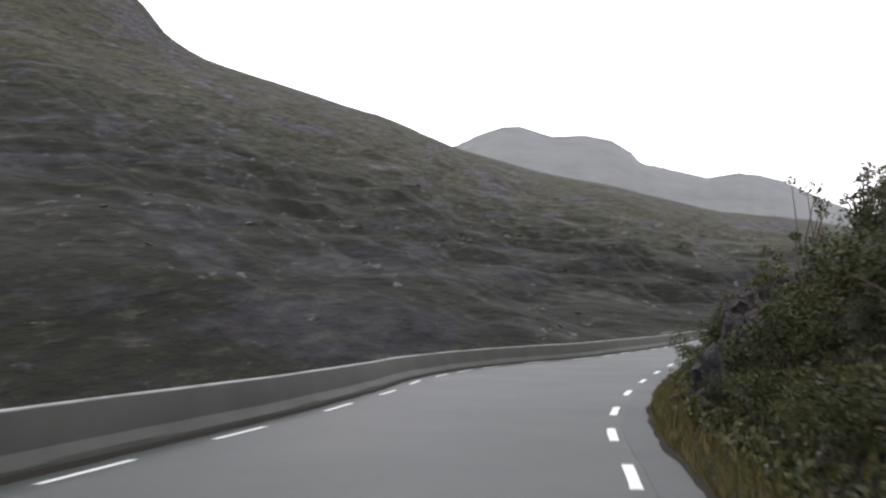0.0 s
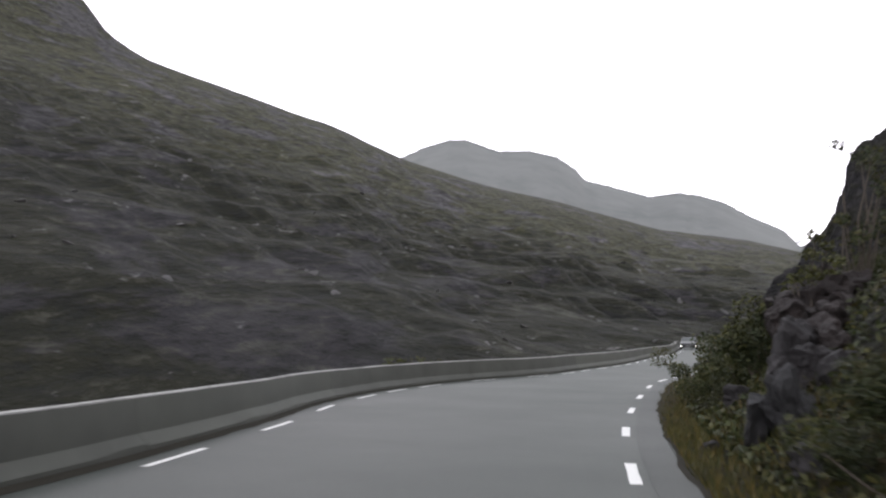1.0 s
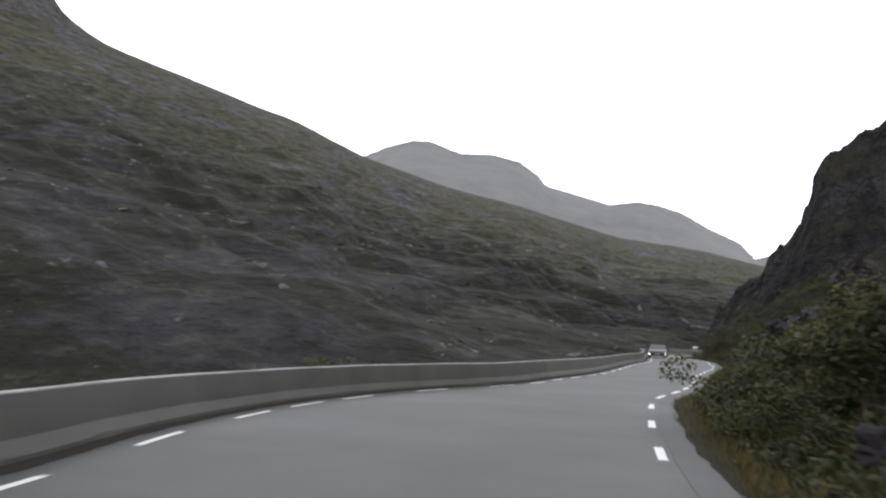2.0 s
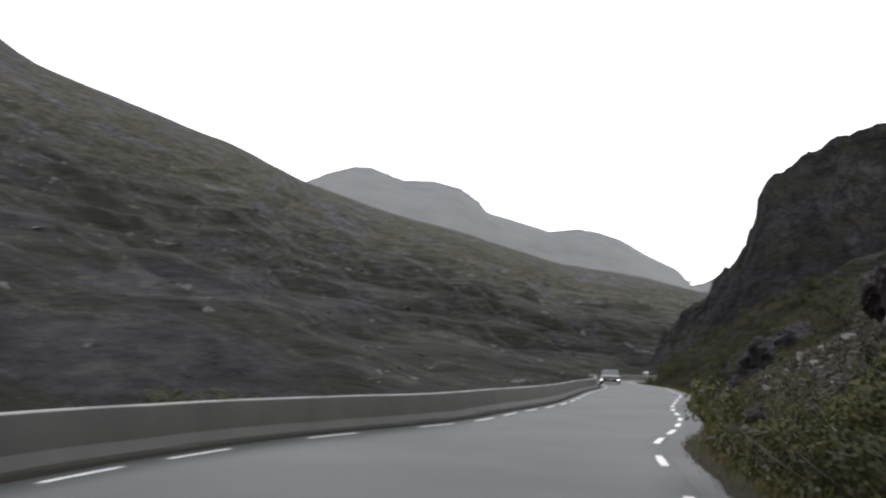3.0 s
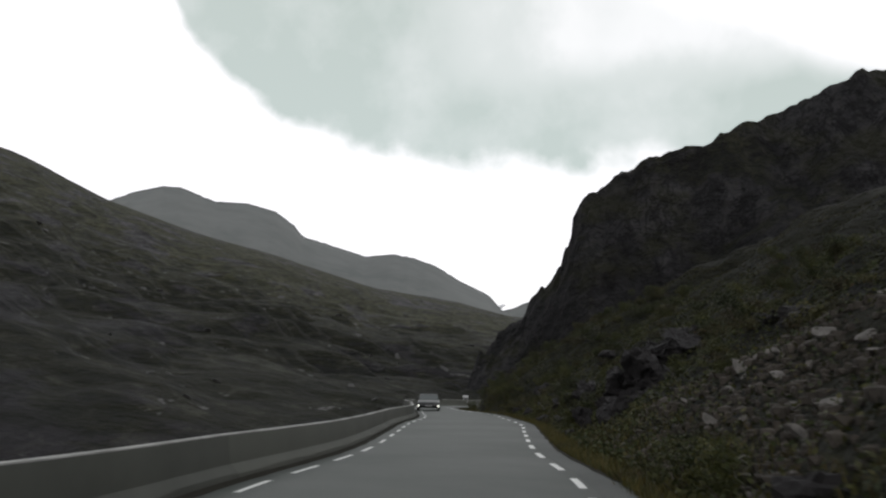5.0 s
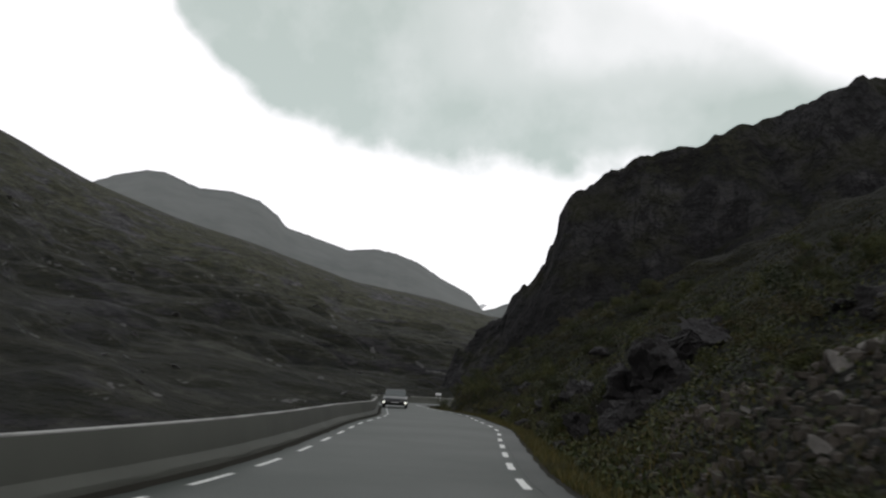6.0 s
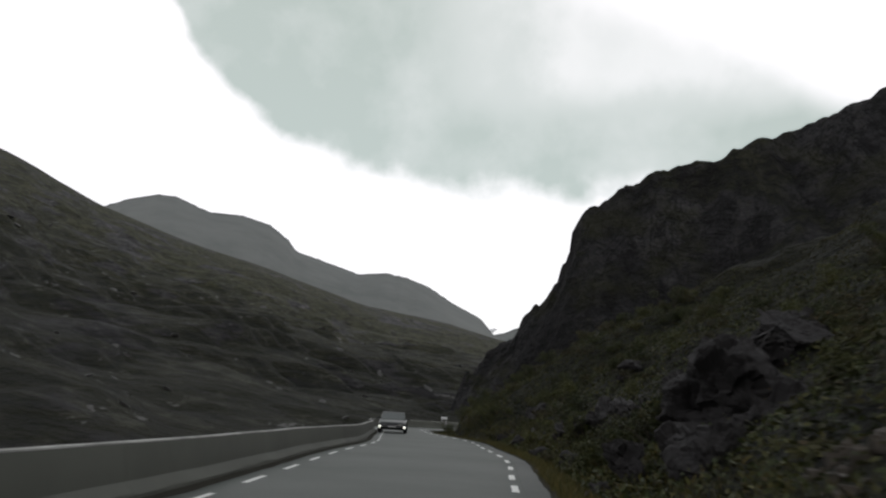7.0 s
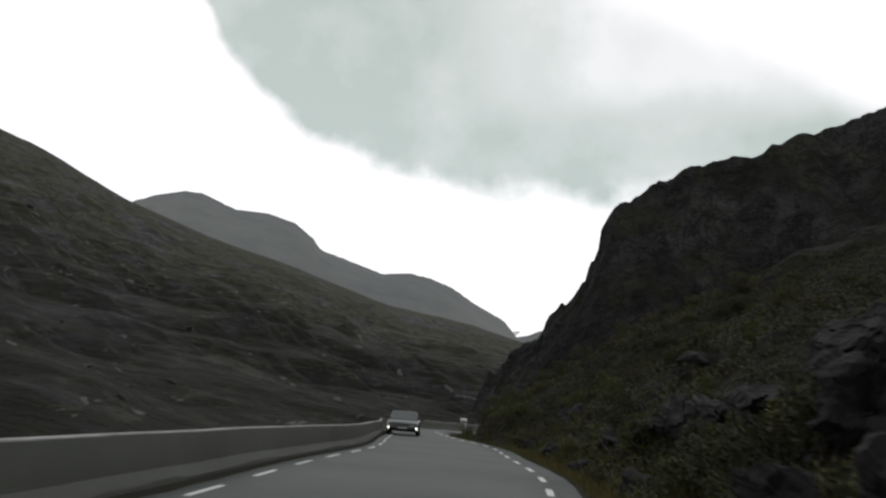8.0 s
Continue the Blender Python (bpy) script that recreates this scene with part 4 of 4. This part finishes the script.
def body_section(x, z0, z1, w, round_top=0.12):
    """One cross-section of a car at x along it, as 12 points."""
    h = w / 2
    return [(x, -h * 0.92, z0), (x, -h, z0 + 0.12), (x, -h, z0 + (z1 - z0) * 0.55), (x, -h * 0.97, z1 - round_top * 0.8), (x, -h * 0.86, z1 - 0.02), (x, -h * 0.5, z1),
            (x, h * 0.5, z1), (x, h * 0.86, z1 - 0.02), (x, h * 0.97, z1 - round_top * 0.8), (x, h, z0 + (z1 - z0) * 0.55), (x, h, z0 + 0.12), (x, h * 0.92, z0)]


def box(name, cx, cy, cz, sx, sy, sz, material, bevel=0.02):
    bm = bmesh.new()
    bmesh.ops.create_cube(bm, size=1.0)
    for v in bm.verts:
        v.co = Vector((cx + v.co.x * sx, cy + v.co.y * sy, cz + v.co.z * sz))
    bmesh.ops.bevel(bm, geom=list(bm.edges), offset=bevel, segments=2, affect='EDGES')
    return bm_mesh(name, bm, material, True)


def disc(name, x, y, z, r, w, material, seg=20):
    bm = bmesh.new()
    bmesh.ops.create_cone(bm, cap_ends=True, segments=seg, radius1=r, radius2=r, depth=w)
    bmesh.ops.bevel(bm, geom=[e for e in bm.edges if abs(e.verts[0].co.z - e.verts[1].co.z) < 1e-5], offset=w * 0.15, segments=2, affect='EDGES')
    bmesh.ops.rotate(bm, verts=bm.verts, cent=(0, 0, 0), matrix=Matrix.Rotation(math.pi / 2, 3, 'X'))
    bmesh.ops.translate(bm, verts=bm.verts, vec=(x, y, z))
    return bm_mesh(name, bm, material, True)


def build_car(paint, label, lamps=True):
    """A saloon; its nose points along +x."""
    car = new("car")
    tagged(car, label, "car")
    w = 1.74
    body = part("body", loft("body", [body_section(-2.15, 0.42, 0.78, w * 0.86), body_section(-2.05, 0.28, 0.92, w * 0.95), body_section(-1.5, 0.22, 0.98, w),
                                      body_section(0.7, 0.2, 0.95, w), body_section(1.3, 0.22, 0.88, w), body_section(1.95, 0.26, 0.76, w * 0.95),
                                      body_section(2.15, 0.34, 0.64, w * 0.84)], paint), car)

    roof_v = [(-1.05, -0.62, 1.38), (-1.05, 0.62, 1.38), (0.2, 0.64, 1.41), (0.2, -0.64, 1.41), (-0.95, -0.6, 1.43), (-0.95, 0.6, 1.43), (0.1, 0.6, 1.45), (0.1, -0.6, 1.45)]
    part("roof", mesh("roof", roof_v, [(4, 7, 6, 5), (0, 3, 7, 4), (1, 5, 6, 2), (3, 2, 6, 7), (0, 4, 5, 1), (0, 1, 2, 3)], paint), car)
    part("windscreen", mesh("windscreen", [(1.02, -0.74, 0.93), (1.02, 0.74, 0.93), (0.2, 0.63, 1.4), (0.2, -0.63, 1.4)], [(0, 1, 2, 3)], GLASS_CAR), car)
    part("rear_window", mesh("rear_window", [(-1.75, -0.72, 0.96), (-1.75, 0.72, 0.96), (-1.05, 0.62, 1.38), (-1.05, -0.62, 1.38)], [(3, 2, 1, 0)], GLASS_CAR), car)
    for sgn in (-1, 1):
        part("side_window", mesh("side_window", [(1.02, sgn * 0.76, 0.93), (-1.75, sgn * 0.74, 0.96), (-1.05, sgn * 0.63, 1.38), (0.2, sgn * 0.645, 1.4)], [(0, 1, 2, 3)], GLASS_CAR), car)
        part("pillar", loft("pillar", [[(1.04, sgn * 0.75, 0.92), (0.98, sgn * 0.79, 0.92), (0.98, sgn * 0.74, 0.9)], [(0.22, sgn * 0.63, 1.42), (0.16, sgn * 0.66, 1.42), (0.16, sgn * 0.62, 1.4)]], paint), car)
        part("mirror", box("mirror", 0.8, sgn * 0.95, 0.98, 0.14, 0.2, 0.13, TRIM_DARK), car)
        lamp = part("headlight", box("headlight", 2.06, sgn * 0.68, 0.44, 0.12, 0.26, 0.14, RIM), car, "lit white headlight" if lamps else "")
        part("bulb", disc_lens(2.14, sgn * 0.72, 0.42, 0.07, LAMP_ON if lamps else RIM), lamp)
        for x in (1.35, -1.3):
            wheel = part("wheel", disc("wheel", x, sgn * 0.78, 0.31, 0.19, 0.2, RIM), car)
            part("tyre", disc("tyre", x, sgn * 0.77, 0.31, 0.31, 0.19, TYRE), wheel)
    part("grille", box("grille", 2.14, 0, 0.6, 0.05, 0.75, 0.12, TRIM_DARK), car)
    part("bumper", box("bumper", 2.1, 0, 0.4, 0.16, 1.5, 0.18, paint, 0.05), car)
    part("number_plate", box("number_plate", 2.2, 0, 0.42, 0.02, 0.5, 0.11, PLATE, 0.005), car)
    return car


def disc_lens(x, y, z, r, material):
    bm = bmesh.new()
    bmesh.ops.create_uvsphere(bm, u_segments=12, v_segments=8, radius=r)
    for v in bm.verts:
        v.co = Vector((x + v.co.x * 0.4, y + v.co.y, z + v.co.z))
    return bm_mesh("bulb", bm, material, True)


car_a = build_car(PAINT_DARK, "dark grey saloon with lit headlights standing on the road")
car_a.matrix_basis = pose(-30.85, 112.8, -0.24, 0, 0, -90 + 12) @ Matrix.Diagonal((1.1, 1.12, 0.97, 1))


# ---------------------------------------------------------------- small things
def snow_patch(x, y, z, w, h):
    """An old snow field lying on the far ridge."""
    r = np.random.default_rng(5)
    n = 18
    rim = [(w * math.cos(k * 6.2832 / n) * r.uniform(0.6, 1.2), h * math.sin(k * 6.2832 / n) * r.uniform(0.5, 1.3)) for k in range(n)]
    verts = [(p, -1.0 + q * 0.3, q) for p, q in rim] + [(p * 1.05, 4.0 + q * 0.3, q * 1.05) for p, q in rim]
    faces = [tuple(range(n - 1, -1, -1)), tuple(range(n, 2 * n))] + [(k, (k + 1) % n, n + (k + 1) % n, n + k) for k in range(n)]
    ob = new("snow_patch", mesh("snow_patch", verts, faces, mat_plain("old_snow", (0.75, 0.76, 0.78), 0.8)))
    ob.matrix_basis = pose(x, y, z, 0, -14, 0)
    tagged(ob, "small patch of old white snow on the far ridge", "snow", kind="structure")


def marker_board(x, y, turn):
    """A small white marker board on two posts, outside the barrier at the bend."""
    ob = new("marker_board")
    tagged(ob, "small white road marker board on two short posts", "sign")
    ob.matrix_basis = pose(x, y, -0.46, 0, 0, turn)
    part("board", box("board", 0, 0, 1.34, 0.03, 0.66, 0.24, PAINT_WHITE, 0.01), ob)
    for sy in (-0.22, 0.22):
        part("post", box("post", 0.045, sy, 0.7, 0.05, 0.05, 1.5, RIM, 0.008), ob)


marker_board(-34.0, 148.8, 100)
snow_patch(-528, 3800, 368, 17, 8)
